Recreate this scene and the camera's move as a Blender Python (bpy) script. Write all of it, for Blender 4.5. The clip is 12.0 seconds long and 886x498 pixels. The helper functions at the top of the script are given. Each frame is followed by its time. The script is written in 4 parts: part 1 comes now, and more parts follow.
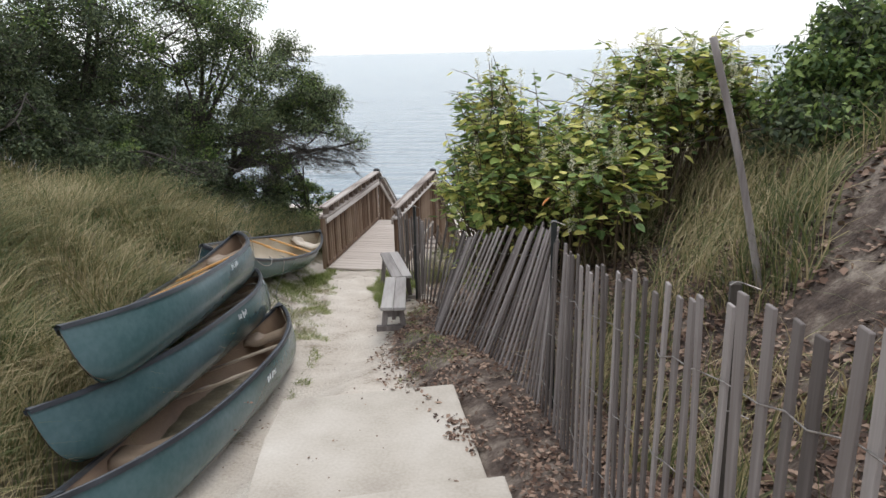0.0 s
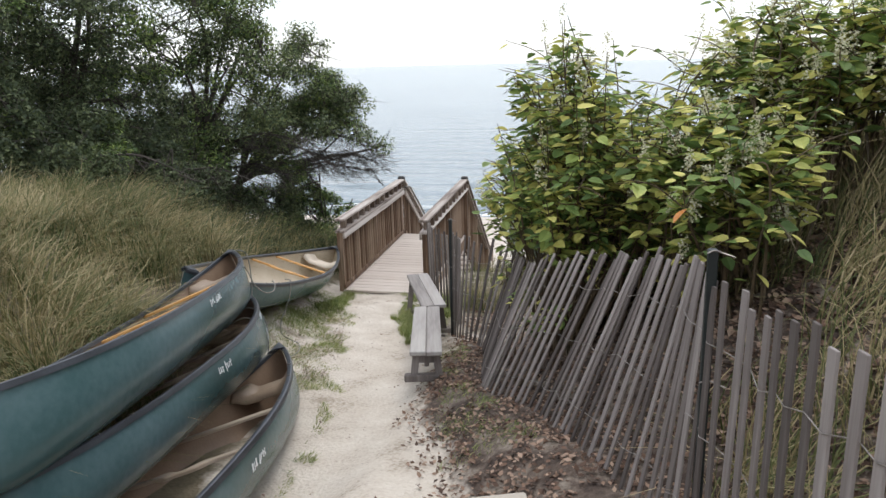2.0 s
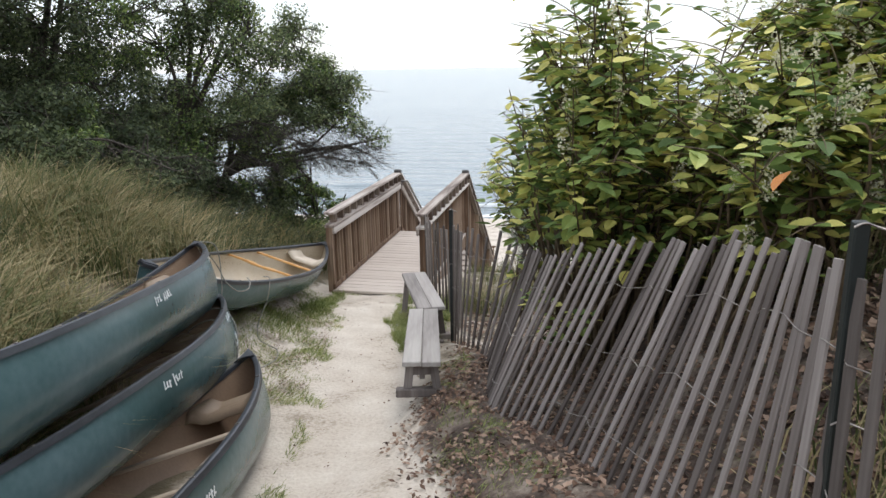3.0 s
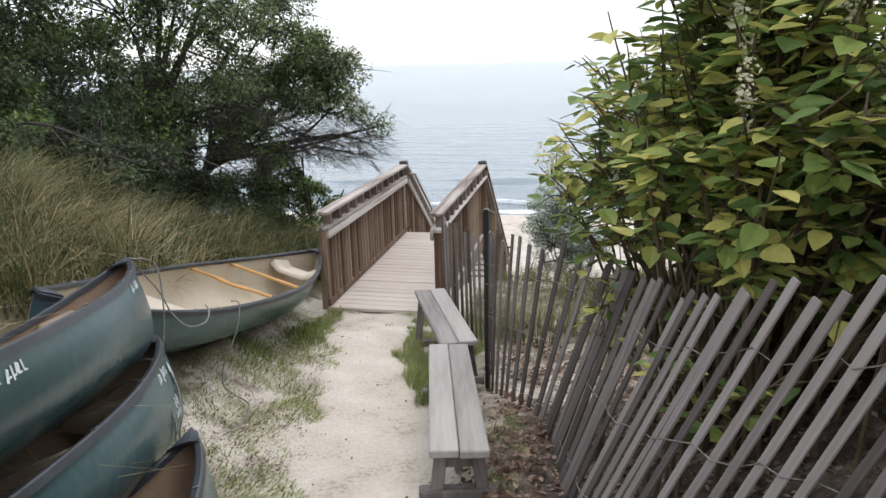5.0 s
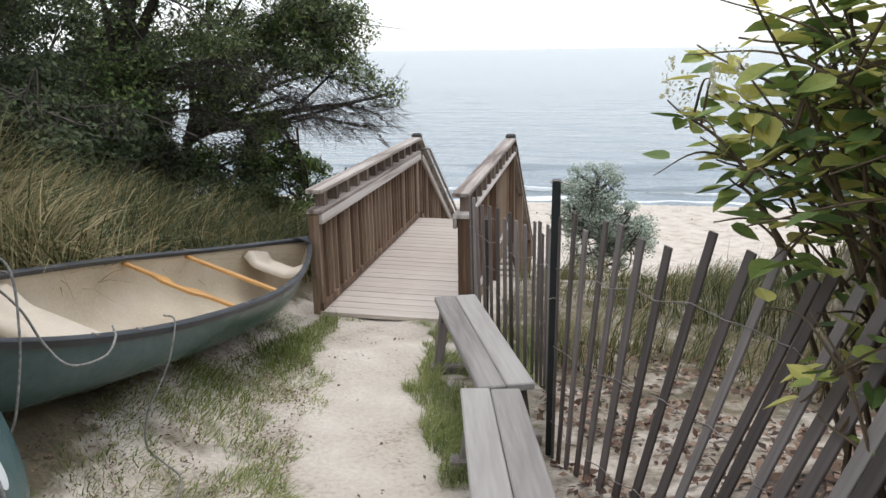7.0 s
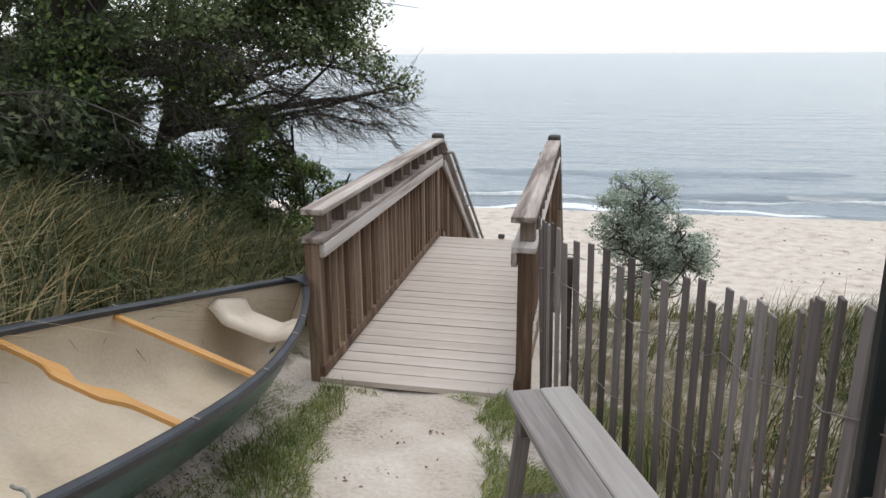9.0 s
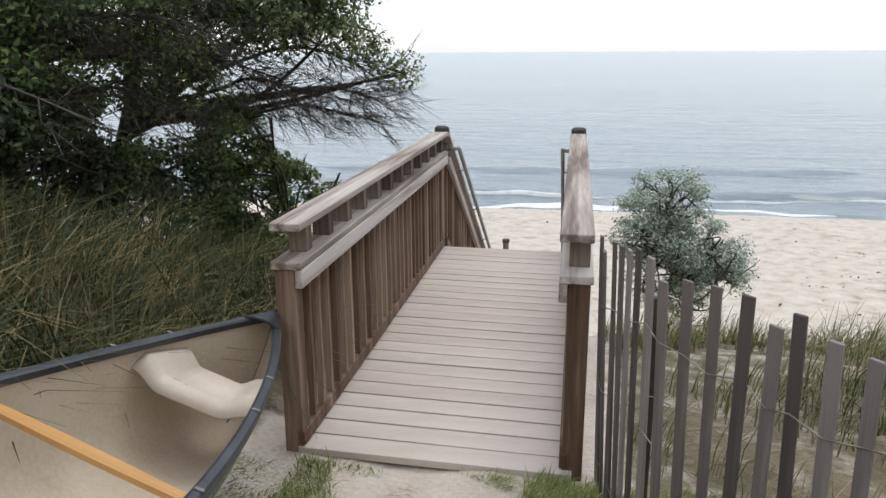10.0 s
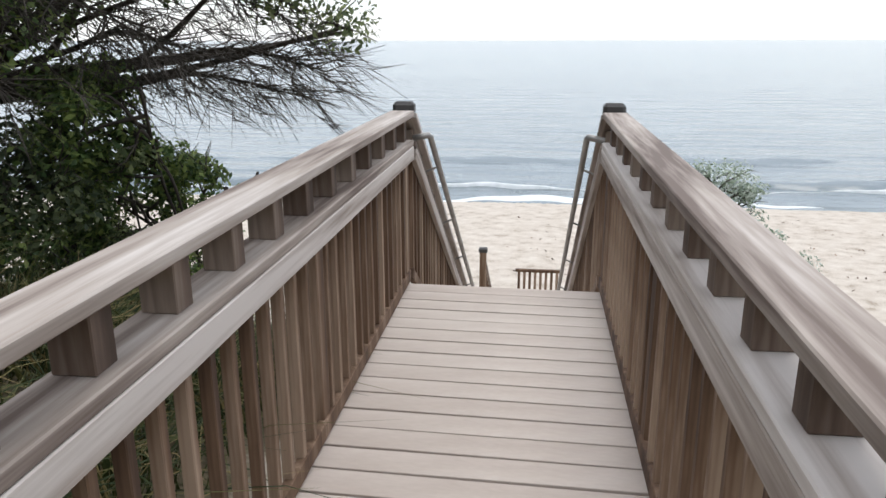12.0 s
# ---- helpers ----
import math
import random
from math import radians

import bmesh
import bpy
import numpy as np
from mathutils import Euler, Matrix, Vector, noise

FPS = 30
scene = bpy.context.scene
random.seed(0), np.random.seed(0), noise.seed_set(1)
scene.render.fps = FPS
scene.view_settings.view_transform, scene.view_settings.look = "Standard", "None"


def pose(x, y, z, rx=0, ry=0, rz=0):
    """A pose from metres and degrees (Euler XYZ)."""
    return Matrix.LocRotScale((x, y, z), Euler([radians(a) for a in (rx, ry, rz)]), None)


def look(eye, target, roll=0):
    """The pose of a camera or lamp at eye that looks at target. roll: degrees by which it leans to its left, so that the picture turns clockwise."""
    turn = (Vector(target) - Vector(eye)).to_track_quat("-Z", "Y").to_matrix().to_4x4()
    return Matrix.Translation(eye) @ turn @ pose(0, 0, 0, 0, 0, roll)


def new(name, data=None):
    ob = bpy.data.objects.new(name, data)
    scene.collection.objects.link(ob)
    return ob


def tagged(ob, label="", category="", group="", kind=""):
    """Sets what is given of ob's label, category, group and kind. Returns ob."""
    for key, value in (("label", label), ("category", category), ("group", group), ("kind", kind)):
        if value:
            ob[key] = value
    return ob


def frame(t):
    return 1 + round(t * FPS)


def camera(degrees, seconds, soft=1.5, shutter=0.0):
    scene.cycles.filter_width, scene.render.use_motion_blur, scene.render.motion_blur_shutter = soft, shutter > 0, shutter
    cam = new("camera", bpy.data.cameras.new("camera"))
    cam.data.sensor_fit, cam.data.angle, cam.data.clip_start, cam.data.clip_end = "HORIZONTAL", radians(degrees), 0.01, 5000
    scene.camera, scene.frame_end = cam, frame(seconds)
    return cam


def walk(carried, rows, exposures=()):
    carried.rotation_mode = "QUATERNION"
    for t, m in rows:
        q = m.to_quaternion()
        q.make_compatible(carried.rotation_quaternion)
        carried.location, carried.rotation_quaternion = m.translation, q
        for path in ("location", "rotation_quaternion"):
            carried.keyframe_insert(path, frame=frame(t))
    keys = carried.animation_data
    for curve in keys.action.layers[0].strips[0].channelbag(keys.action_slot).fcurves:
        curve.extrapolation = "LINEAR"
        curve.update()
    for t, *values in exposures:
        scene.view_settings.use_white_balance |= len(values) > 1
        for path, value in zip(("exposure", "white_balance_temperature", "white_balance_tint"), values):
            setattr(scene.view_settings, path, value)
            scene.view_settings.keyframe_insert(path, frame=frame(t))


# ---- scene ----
cam = camera(62.3, 12.0)
PATH = [
    (0, (3.322, -11.938, 3.576), (3.014, -10.031, 3.056), -1.4),
    (0.5, (3.133, -11.328, 3.425), (2.809, -9.421, 2.914), -1.4),
    (1, (2.997, -10.805, 3.384), (2.656, -8.901, 2.874), -1.7),
    (1.5, (2.909, -10.467, 3.333), (2.553, -8.563, 2.837), -1.6),
    (2, (2.819, -10.222, 3.237), (2.454, -8.317, 2.748), -1.5),
    (2.5, (2.735, -9.806, 3.076), (2.375, -7.899, 2.594), -0.9),
    (4.5, (2.255, -8.044, 2.668), (1.893, -6.136, 2.19), -1.5),
    (5, (2.089, -7.592, 2.611), (1.729, -5.687, 2.119), -1.4),
    (5.5, (1.908, -7.102, 2.53), (1.548, -5.199, 2.031), -0.9),
    (6, (1.799, -6.769, 2.483), (1.429, -4.871, 1.973), -1.0),
    (6.5, (1.72, -6.403, 2.293), (1.348, -4.508, 1.773), -0.7),
    (7, (1.615, -5.906, 2.198), (1.236, -4.014, 1.673), -0.8),
    (7.5, (1.46, -5.455, 2.138), (1.088, -3.56, 1.62), -0.3),
    (9.5, (0.765, -3.683, 1.885), (0.403, -1.785, 1.369), -0.3),
    (10, (0.596, -3.106, 1.796), (0.251, -1.206, 1.276), -0.3),
    (10.5, (0.429, -2.645, 1.755), (0.103, -0.743, 1.231), -0.1),
    (11, (0.316, -2.042, 1.645), (0.013, -0.139, 1.112), -0.1),
    (11.5, (0.216, -1.52, 1.594), (-0.064, 0.386, 1.056), 0.0),
    (12, (0.162, -0.8, 1.489), (-0.078, 1.108, 0.94), -0.1),
]
walk(cam, [(t, look(eye, target, roll)) for t, eye, target, roll in PATH], [(0, 0.18), (2.5, 0.30), (5.5, 0.30), (7.5, 0.18), (9.5, 0.05), (12, 0.2)])

# ---- sky and sun ----
world = bpy.data.worlds.new("overcast_sky")
scene.world = world
world.use_nodes = True
wn, wl = world.node_tree.nodes, world.node_tree.links
wn.clear()
sky = wn.new("ShaderNodeTexSky")
sky.sky_type = "NISHITA"
sky.sun_disc = False
sky.sun_elevation, sky.sun_rotation = radians(66), radians(17)
sky_bg = wn.new("ShaderNodeBackground")
sky_bg.inputs["Strength"].default_value = 0.05
cloud_bg = wn.new("ShaderNodeBackground")
cloud_co = wn.new("ShaderNodeTexCoord")
cloud_no = wn.new("ShaderNodeTexNoise")
cloud_no.inputs["Scale"].default_value = 2.2
cloud_no.inputs["Detail"].default_value = 5
cloud_rp = wn.new("ShaderNodeValToRGB")
cloud_rp.color_ramp.elements[0].position, cloud_rp.color_ramp.elements[0].color = 0.3, (0.86, 0.905, 0.985, 1)
cloud_rp.color_ramp.elements[1].position, cloud_rp.color_ramp.elements[1].color = 0.7, (0.98, 1.0, 1.03, 1)
cloud_xyz = wn.new("ShaderNodeSeparateXYZ")
cloud_up = wn.new("ShaderNodeMapRange")  # an overcast sky is brightest overhead
cloud_up.inputs["From Min"].default_value, cloud_up.inputs["From Max"].default_value = 0.0, 0.7
cloud_up.inputs["To Min"].default_value, cloud_up.inputs["To Max"].default_value = 0.80, 1.10
sky_add = wn.new("ShaderNodeAddShader")
sky_out = wn.new("ShaderNodeOutputWorld")
wl.new(cloud_co.outputs["Generated"], cloud_xyz.inputs[0])
wl.new(cloud_xyz.outputs["Z"], cloud_up.inputs["Value"])
wl.new(cloud_up.outputs[0], cloud_bg.inputs["Strength"])
wl.new(cloud_co.outputs["Generated"], cloud_no.inputs["Vector"])
wl.new(cloud_no.outputs["Fac"], cloud_rp.inputs["Fac"])
wl.new(cloud_rp.outputs["Color"], cloud_bg.inputs["Color"])
wl.new(sky.outputs["Color"], sky_bg.inputs["Color"])
wl.new(sky_bg.outputs[0], sky_add.inputs[0])
wl.new(cloud_bg.outputs[0], sky_add.inputs[1])
wl.new(sky_add.outputs[0], sky_out.inputs["Surface"])

sun = new("sun", bpy.data.lights.new("sun", "SUN"))
sun.data.energy, sun.data.angle, sun.data.color = 0.8, radians(25), (1.0, 0.97, 0.92)
sun.matrix_world = look((1.5, 5, 12), (0, 0, 0))


# ---- materials ----
def mat(name, stops, rough=0.8, scale=4.0, detail=6.0, stretch=(1, 1, 1), bump=0.3, fine=60.0, metal=0.0, vary="", amount=0.25, trans=0.0, fine_mix=0.25, bump_dist=0.01):
    """A surface with a colour ramp over large noise, a finer grain and relief. vary: 'object' or 'island' shifts brightness piece by piece."""
    m = bpy.data.materials.new(name)
    m.use_nodes = True
    n, l = m.node_tree.nodes, m.node_tree.links
    b = n["Principled BSDF"]
    co = n.new("ShaderNodeTexCoord")
    mp = n.new("ShaderNodeMapping")
    mp.inputs["Scale"].default_value = stretch
    l.new(co.outputs["Object"], mp.inputs["Vector"])
    no = n.new("ShaderNodeTexNoise")
    no.inputs["Scale"].default_value, no.inputs["Detail"].default_value = scale, detail
    l.new(mp.outputs[0], no.inputs["Vector"])
    fi = n.new("ShaderNodeTexNoise")
    fi.inputs["Scale"].default_value, fi.inputs["Detail"].default_value = fine, 4
    l.new(mp.outputs[0], fi.inputs["Vector"])
    mx = n.new("ShaderNodeMix")
    mx.data_type = "FLOAT"
    mx.inputs["Factor"].default_value = fine_mix
    l.new(no.outputs["Fac"], mx.inputs["A"])
    l.new(fi.outputs["Fac"], mx.inputs["B"])
    value = mx.outputs["Result"]
    if vary:
        src = n.new("ShaderNodeObjectInfo" if vary == "object" else "ShaderNodeNewGeometry")
        rnd = src.outputs["Random" if vary == "object" else "Random Per Island"]
        mr = n.new("ShaderNodeMath")
        mr.operation = "MULTIPLY_ADD"
        mr.inputs[1].default_value, mr.inputs[2].default_value = amount, -amount / 2
        l.new(rnd, mr.inputs[0])
        ad = n.new("ShaderNodeMath")
        ad.operation = "ADD"
        l.new(value, ad.inputs[0])
        l.new(mr.outputs[0], ad.inputs[1])
        value = ad.outputs[0]
    rp = n.new("ShaderNodeValToRGB")
    els = rp.color_ramp.elements
    while len(els) < len(stops):
        els.new(0.5)
    for e, (p, c) in zip(els, stops):
        e.position, e.color = p, (*c, 1)
    l.new(value, rp.inputs["Fac"])
    l.new(rp.outputs["Color"], b.inputs["Base Color"])
    b.inputs["Roughness"].default_value, b.inputs["Metallic"].default_value = rough, metal
    if trans:
        b.inputs["Subsurface Weight"].default_value = 0.0
        tr = n.new("ShaderNodeBsdfTranslucent")
        l.new(rp.outputs["Color"], tr.inputs["Color"])
        ms = n.new("ShaderNodeMixShader")
        ms.inputs[0].default_value = trans
        l.new(b.outputs[0], ms.inputs[1])
        l.new(tr.outputs[0], ms.inputs[2])
        l.new(ms.outputs[0], n["Material Output"].inputs["Surface"])
    if bump:
        bp = n.new("ShaderNodeBump")
        bp.inputs["Strength"].default_value, bp.inputs["Distance"].default_value = bump, bump_dist
        l.new(mx.outputs["Result"], bp.inputs["Height"])
        l.new(bp.outputs[0], b.inputs["Normal"])
    return m


SAND = mat("pale_sand", [(0.33, (0.30, 0.245, 0.185)), (0.45, (0.525, 0.455, 0.38)), (0.7, (0.665, 0.605, 0.525))], 0.95, 2.6, 10, bump=1.0, fine=38, fine_mix=0.38, bump_dist=0.04)
GREY_WOOD = mat("weathered_grey_wood", [(0.25, (0.16, 0.14, 0.13)), (0.5, (0.33, 0.30, 0.28)), (0.75, (0.46, 0.43, 0.40))], 0.85, 9, 8, (1, 0.06, 1), 0.5, 60, vary="object", bump_dist=0.004)
DECK_WOOD = mat("pale_deck_wood", [(0.25, (0.47, 0.395, 0.34)), (0.5, (0.55, 0.475, 0.415)), (0.75, (0.62, 0.55, 0.485))], 0.85, 6, 8, (0.3, 1, 1), 0.3, 90, vary="object", amount=0.2, bump_dist=0.003)
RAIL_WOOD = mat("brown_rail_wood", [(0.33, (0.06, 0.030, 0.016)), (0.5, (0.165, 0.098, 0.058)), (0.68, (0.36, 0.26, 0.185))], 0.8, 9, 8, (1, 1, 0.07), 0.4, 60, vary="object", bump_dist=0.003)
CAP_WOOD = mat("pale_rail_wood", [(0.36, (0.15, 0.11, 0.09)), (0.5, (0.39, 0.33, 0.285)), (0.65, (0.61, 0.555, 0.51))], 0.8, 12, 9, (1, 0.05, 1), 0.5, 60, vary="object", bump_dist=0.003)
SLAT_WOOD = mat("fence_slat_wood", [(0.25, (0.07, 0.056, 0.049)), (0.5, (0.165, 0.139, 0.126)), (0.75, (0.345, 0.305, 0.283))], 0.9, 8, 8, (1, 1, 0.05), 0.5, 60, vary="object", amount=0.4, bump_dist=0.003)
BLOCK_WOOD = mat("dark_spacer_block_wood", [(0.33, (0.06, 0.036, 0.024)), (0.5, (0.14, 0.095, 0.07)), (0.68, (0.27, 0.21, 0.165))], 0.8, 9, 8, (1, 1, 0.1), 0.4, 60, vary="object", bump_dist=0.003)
DARK_CAP = mat("dark_post_cap", [(0.3, (0.03, 0.028, 0.026)), (0.7, (0.07, 0.065, 0.06))], 0.6, 8)
HULL = mat("green_canoe_hull", [(0.3, (0.028, 0.064, 0.063)), (0.5, (0.052, 0.105, 0.108)), (0.72, (0.125, 0.185, 0.20))], 0.26, 0.8, 5, bump=0.05, fine=24, fine_mix=0.15)
INNER = mat("beige_canoe_interior", [(0.3, (0.36, 0.29, 0.20)), (0.5, (0.50, 0.42, 0.31)), (0.7, (0.60, 0.53, 0.42))], 0.5, 2.0, 6, bump=0.1)
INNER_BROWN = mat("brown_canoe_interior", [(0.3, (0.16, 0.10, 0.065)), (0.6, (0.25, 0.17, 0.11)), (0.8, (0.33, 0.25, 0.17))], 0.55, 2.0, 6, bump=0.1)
GUNWALE = mat("black_vinyl_gunwale", [(0.3, (0.018, 0.02, 0.024)), (0.7, (0.05, 0.055, 0.065))], 0.42, 5, bump=0.1)
SEAT = mat("cream_plastic_seat", [(0.3, (0.46, 0.385, 0.295)), (0.7, (0.60, 0.52, 0.42))], 0.5, 4, bump=0.1)
YOKE = mat("varnished_ash", [(0.3, (0.45, 0.22, 0.06)), (0.7, (0.66, 0.37, 0.13))], 0.35, 6, 6, (0.1, 1, 1), 0.1)
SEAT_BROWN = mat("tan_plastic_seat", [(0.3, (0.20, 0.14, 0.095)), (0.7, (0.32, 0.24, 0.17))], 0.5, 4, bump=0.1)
PALE_BAR = mat("pale_weathered_ash", [(0.3, (0.28, 0.21, 0.15)), (0.7, (0.46, 0.38, 0.30))], 0.5, 6, 6, (0.1, 1, 1), 0.1)
WHITE = mat("white_decal", [(0.3, (0.6, 0.63, 0.63)), (0.7, (0.78, 0.8, 0.8))], 0.5, 20, bump=0.0)
ROPE = mat("grey_rope", [(0.3, (0.13, 0.13, 0.115)), (0.7, (0.32, 0.31, 0.28))], 0.9, 60, bump=0.3)
METAL = mat("galvanised_wire", [(0.3, (0.16, 0.14, 0.125)), (0.7, (0.36, 0.33, 0.30))], 0.5, 30, metal=0.7, bump=0.1)
POST_GREEN = mat("dark_green_post", [(0.3, (0.006, 0.010, 0.010)), (0.7, (0.014, 0.019, 0.018))], 0.5, 12, bump=0.1)
PIPE = mat("grey_handrail_pipe", [(0.3, (0.22, 0.21, 0.2)), (0.7, (0.4, 0.39, 0.37))], 0.45, 9, metal=0.5, bump=0.1)
BARK = mat("dark_bark", [(0.3, (0.035, 0.028, 0.022)), (0.7, (0.10, 0.085, 0.07))], 0.9, 12, 6, (1, 1, 0.3), 0.6)
# Tree leaf darkened to carry the deep shade under the canopy.
LEAF_SHADED = mat("shaded_tree_leaf", [(0.15, (0.034, 0.052, 0.024)), (0.5, (0.075, 0.102, 0.046)), (0.85, (0.165, 0.195, 0.085))], 0.7, 1.2, vary="island", amount=0.75, bump=0, trans=0.34)
# The same leaf without that shade in its colour, for the lighter crowns.
LEAF_UNSHADED = mat("unshaded_tree_leaf", [(0.15, (0.055, 0.08, 0.036)), (0.5, (0.12, 0.158, 0.068)), (0.85, (0.26, 0.30, 0.125))], 0.7, 1.2, vary="island", amount=0.75, bump=0, trans=0.34)
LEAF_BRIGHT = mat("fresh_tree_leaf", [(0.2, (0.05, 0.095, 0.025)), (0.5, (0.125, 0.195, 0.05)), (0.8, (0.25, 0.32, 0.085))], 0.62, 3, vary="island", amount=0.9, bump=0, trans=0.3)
LEAF_BUSH = mat("knotweed_leaf", [(0.1, (0.09, 0.15, 0.04)), (0.36, (0.21, 0.295, 0.078)), (0.58, (0.32, 0.39, 0.098)), (0.85, (0.66, 0.61, 0.18))], 0.62, 4, vary="object", amount=0.95, bump=0.15, trans=0.28)
LEAF_BUSH_FAR = mat("knotweed_leaf_far", [(0.1, (0.09, 0.15, 0.04)), (0.36, (0.21, 0.295, 0.078)), (0.58, (0.32, 0.39, 0.098)), (0.85, (0.66, 0.61, 0.18))], 0.62, 4, vary="island", amount=0.95, bump=0, trans=0.28)
LEAF_ORANGE = mat("orange_leaf", [(0.3, (0.45, 0.14, 0.02)), (0.7, (0.6, 0.25, 0.04))], 0.5, 20, bump=0, trans=0.3)
LEAF_GREY = mat("grey_green_leaf", [(0.15, (0.22, 0.28, 0.19)), (0.5, (0.42, 0.49, 0.39)), (0.85, (0.70, 0.74, 0.67))], 0.6, 3, vary="island", amount=0.9, bump=0, trans=0.35)
BLOSSOM = mat("cream_blossom", [(0.3, (0.58, 0.55, 0.37)), (0.7, (0.78, 0.75, 0.58))], 0.8, 20, vary="island", bump=0, trans=0.3)
STEM = mat("brown_stem", [(0.3, (0.05, 0.035, 0.02)), (0.7, (0.16, 0.11, 0.06))], 0.7, 10, bump=0.1)
GRASS_TAN = mat("dune_grass", [(0.22, (0.06, 0.082, 0.024)), (0.42, (0.15, 0.165, 0.056)), (0.56, (0.31, 0.25, 0.12)), (0.78, (0.54, 0.44, 0.26))], 0.7, 0.9, 4, vary="island", amount=0.5, bump=0, trans=0.25)
GRASS_MIX = mat("green_tan_grass", [(0.1, (0.05, 0.075, 0.02)), (0.4, (0.12, 0.15, 0.045)), (0.65, (0.22, 0.20, 0.085)), (0.9, (0.36, 0.30, 0.17))], 0.7, 0.9, 3, vary="island", amount=0.7, bump=0, trans=0.25)
# Deep green, darkened further to hold the trees' shadow on the bank.
GRASS_SHADE = mat("deep_green_shaded_grass", [(0.12, (0.018, 0.032, 0.009)), (0.42, (0.046, 0.066, 0.018)), (0.64, (0.13, 0.125, 0.04)), (0.84, (0.36, 0.27, 0.125))], 0.7, 0.8, 3, vary="island", amount=0.7, bump=0, trans=0.25)
GRASS_GREEN = mat("green_grass", [(0.1, (0.10, 0.145, 0.03)), (0.5, (0.215, 0.265, 0.07)), (0.9, (0.42, 0.41, 0.17))], 0.65, 1.5, 3, vary="island", amount=0.8, bump=0, trans=0.25)
LITTER = mat("dry_leaf_litter", [(0.1, (0.05, 0.027, 0.018)), (0.5, (0.16, 0.092, 0.06)), (0.9, (0.36, 0.25, 0.18))], 0.85, 6, vary="island", amount=0.9, bump=0)


# ---- helpers ----
def thing(name, label, category, group="", kind="", at=None):
    ob = new(name)
    if at is not None:
        ob.matrix_world = at
    return tagged(ob, label, category, group, kind)


def part(name, bm, material, parent=None, label="", smooth=False):
    """Links a bmesh, or a mesh, as one object under parent."""
    if isinstance(bm, bmesh.types.BMesh):
        me = bpy.data.meshes.new(name)
        bm.to_mesh(me)
        bm.free()
    else:
        me = bm
    if material is not None and not me.materials:
        me.materials.append(material)
    if smooth:
        me.polygons.foreach_set("use_smooth", [True] * len(me.polygons))
    ob = new(name, me)
    if parent is not None:
        ob.parent = parent
    return tagged(ob, label)


def mesh_of(name, verts, faces, material=None):
    me = bpy.data.meshes.new(name)
    me.from_pydata([tuple(v) for v in verts], [], faces)
    if material:
        me.materials.append(material)
    return me


def quads_mesh(name, verts, quads, material):
    """A mesh of quads from arrays."""
    me = bpy.data.meshes.new(name)
    verts, quads = np.asarray(verts, float), np.asarray(quads, int)
    me.vertices.add(len(verts))
    me.vertices.foreach_set("co", verts.ravel())
    me.loops.add(quads.size)
    me.loops.foreach_set("vertex_index", quads.ravel())
    me.polygons.add(len(quads))
    me.polygons.foreach_set("loop_start", np.arange(0, quads.size, quads.shape[1]))
    me.polygons.foreach_set("loop_total", np.full(len(quads), quads.shape[1]))
    me.update(calc_edges=True)
    me.materials.append(material)
    return me


def box(size, bevel=0.003, centre=(0, 0, 0), bm=None):
    bm = bm or bmesh.new()
    made = bmesh.ops.create_cube(bm, size=1, matrix=Matrix.Translation(centre) @ Matrix.Diagonal((*size, 1)))
    if bevel:
        edges = list({e for v in made["verts"] for e in v.link_edges})
        bmesh.ops.bevel(bm, geom=edges, offset=bevel, segments=1, affect="EDGES")
    return bm


def tube(path, radii, sides=6, bm=None):
    """A tapered tube along points."""
    bm = bm or bmesh.new()
    rings = []
    pts = [Vector(p) for p in path]
    for i, p in enumerate(pts):
        d = (pts[min(i + 1, len(pts) - 1)] - pts[max(i - 1, 0)]).normalized()
        a = d.cross(Vector((0.31, 0.17, 0.93))).normalized()
        b = d.cross(a)
        r = float(radii[i]) if hasattr(radii, "__len__") else radii
        rings.append([bm.verts.new(p + r * (math.cos(2 * math.pi * k / sides) * a + math.sin(2 * math.pi * k / sides) * b)) for k in range(sides)])
    for r0, r1 in zip(rings, rings[1:]):
        for k in range(sides):
            bm.faces.new((r0[k], r0[(k + 1) % sides], r1[(k + 1) % sides], r1[k]))
    bm.faces.new(rings[0][::-1])
    bm.faces.new(rings[-1])
    return bm


def bend(points, n=16):
    """A smooth line through points (Catmull-Rom)."""
    p = [Vector(q) for q in points]
    p = [2 * p[0] - p[1], *p, 2 * p[-1] - p[-2]]
    out = []
    for i in range(1, len(p) - 2):
        for k in range(n):
            t = k / n
            out.append(0.5 * (2 * p[i] + (p[i + 1] - p[i - 1]) * t + (2 * p[i - 1] - 5 * p[i] + 4 * p[i + 1] - p[i + 2]) * t * t + (3 * p[i] - p[i - 1] - 3 * p[i + 1] + p[i + 2]) * t ** 3))
    out.append(p[-2])
    return out


def smoothstep(a, b, x):
    t = np.clip((x - a) / (b - a), 0, 1)
    return t * t * (3 - 2 * t)


# ---- ground ----
FENCE = [(0.74, -0.05), (0.78, -0.5), (0.84, -0.85), (0.97, -1.08), (1.11, -1.28), (1.26, -1.5), (1.39, -1.8), (1.46, -2.2), (1.5, -2.85), (1.79, -3.5), (1.88, -3.75), (1.97, -4.3), (2.05, -4.9), (2.2, -5.4), (2.54, -5.9), (2.87, -6.65), (3.22, -7.5), (3.42, -8.34), (3.62, -9.5), (3.85, -10.75), (4.05, -12.3)]
FY, FX = np.array([p[1] for p in FENCE])[::-1], np.array([p[0] for p in FENCE])[::-1]


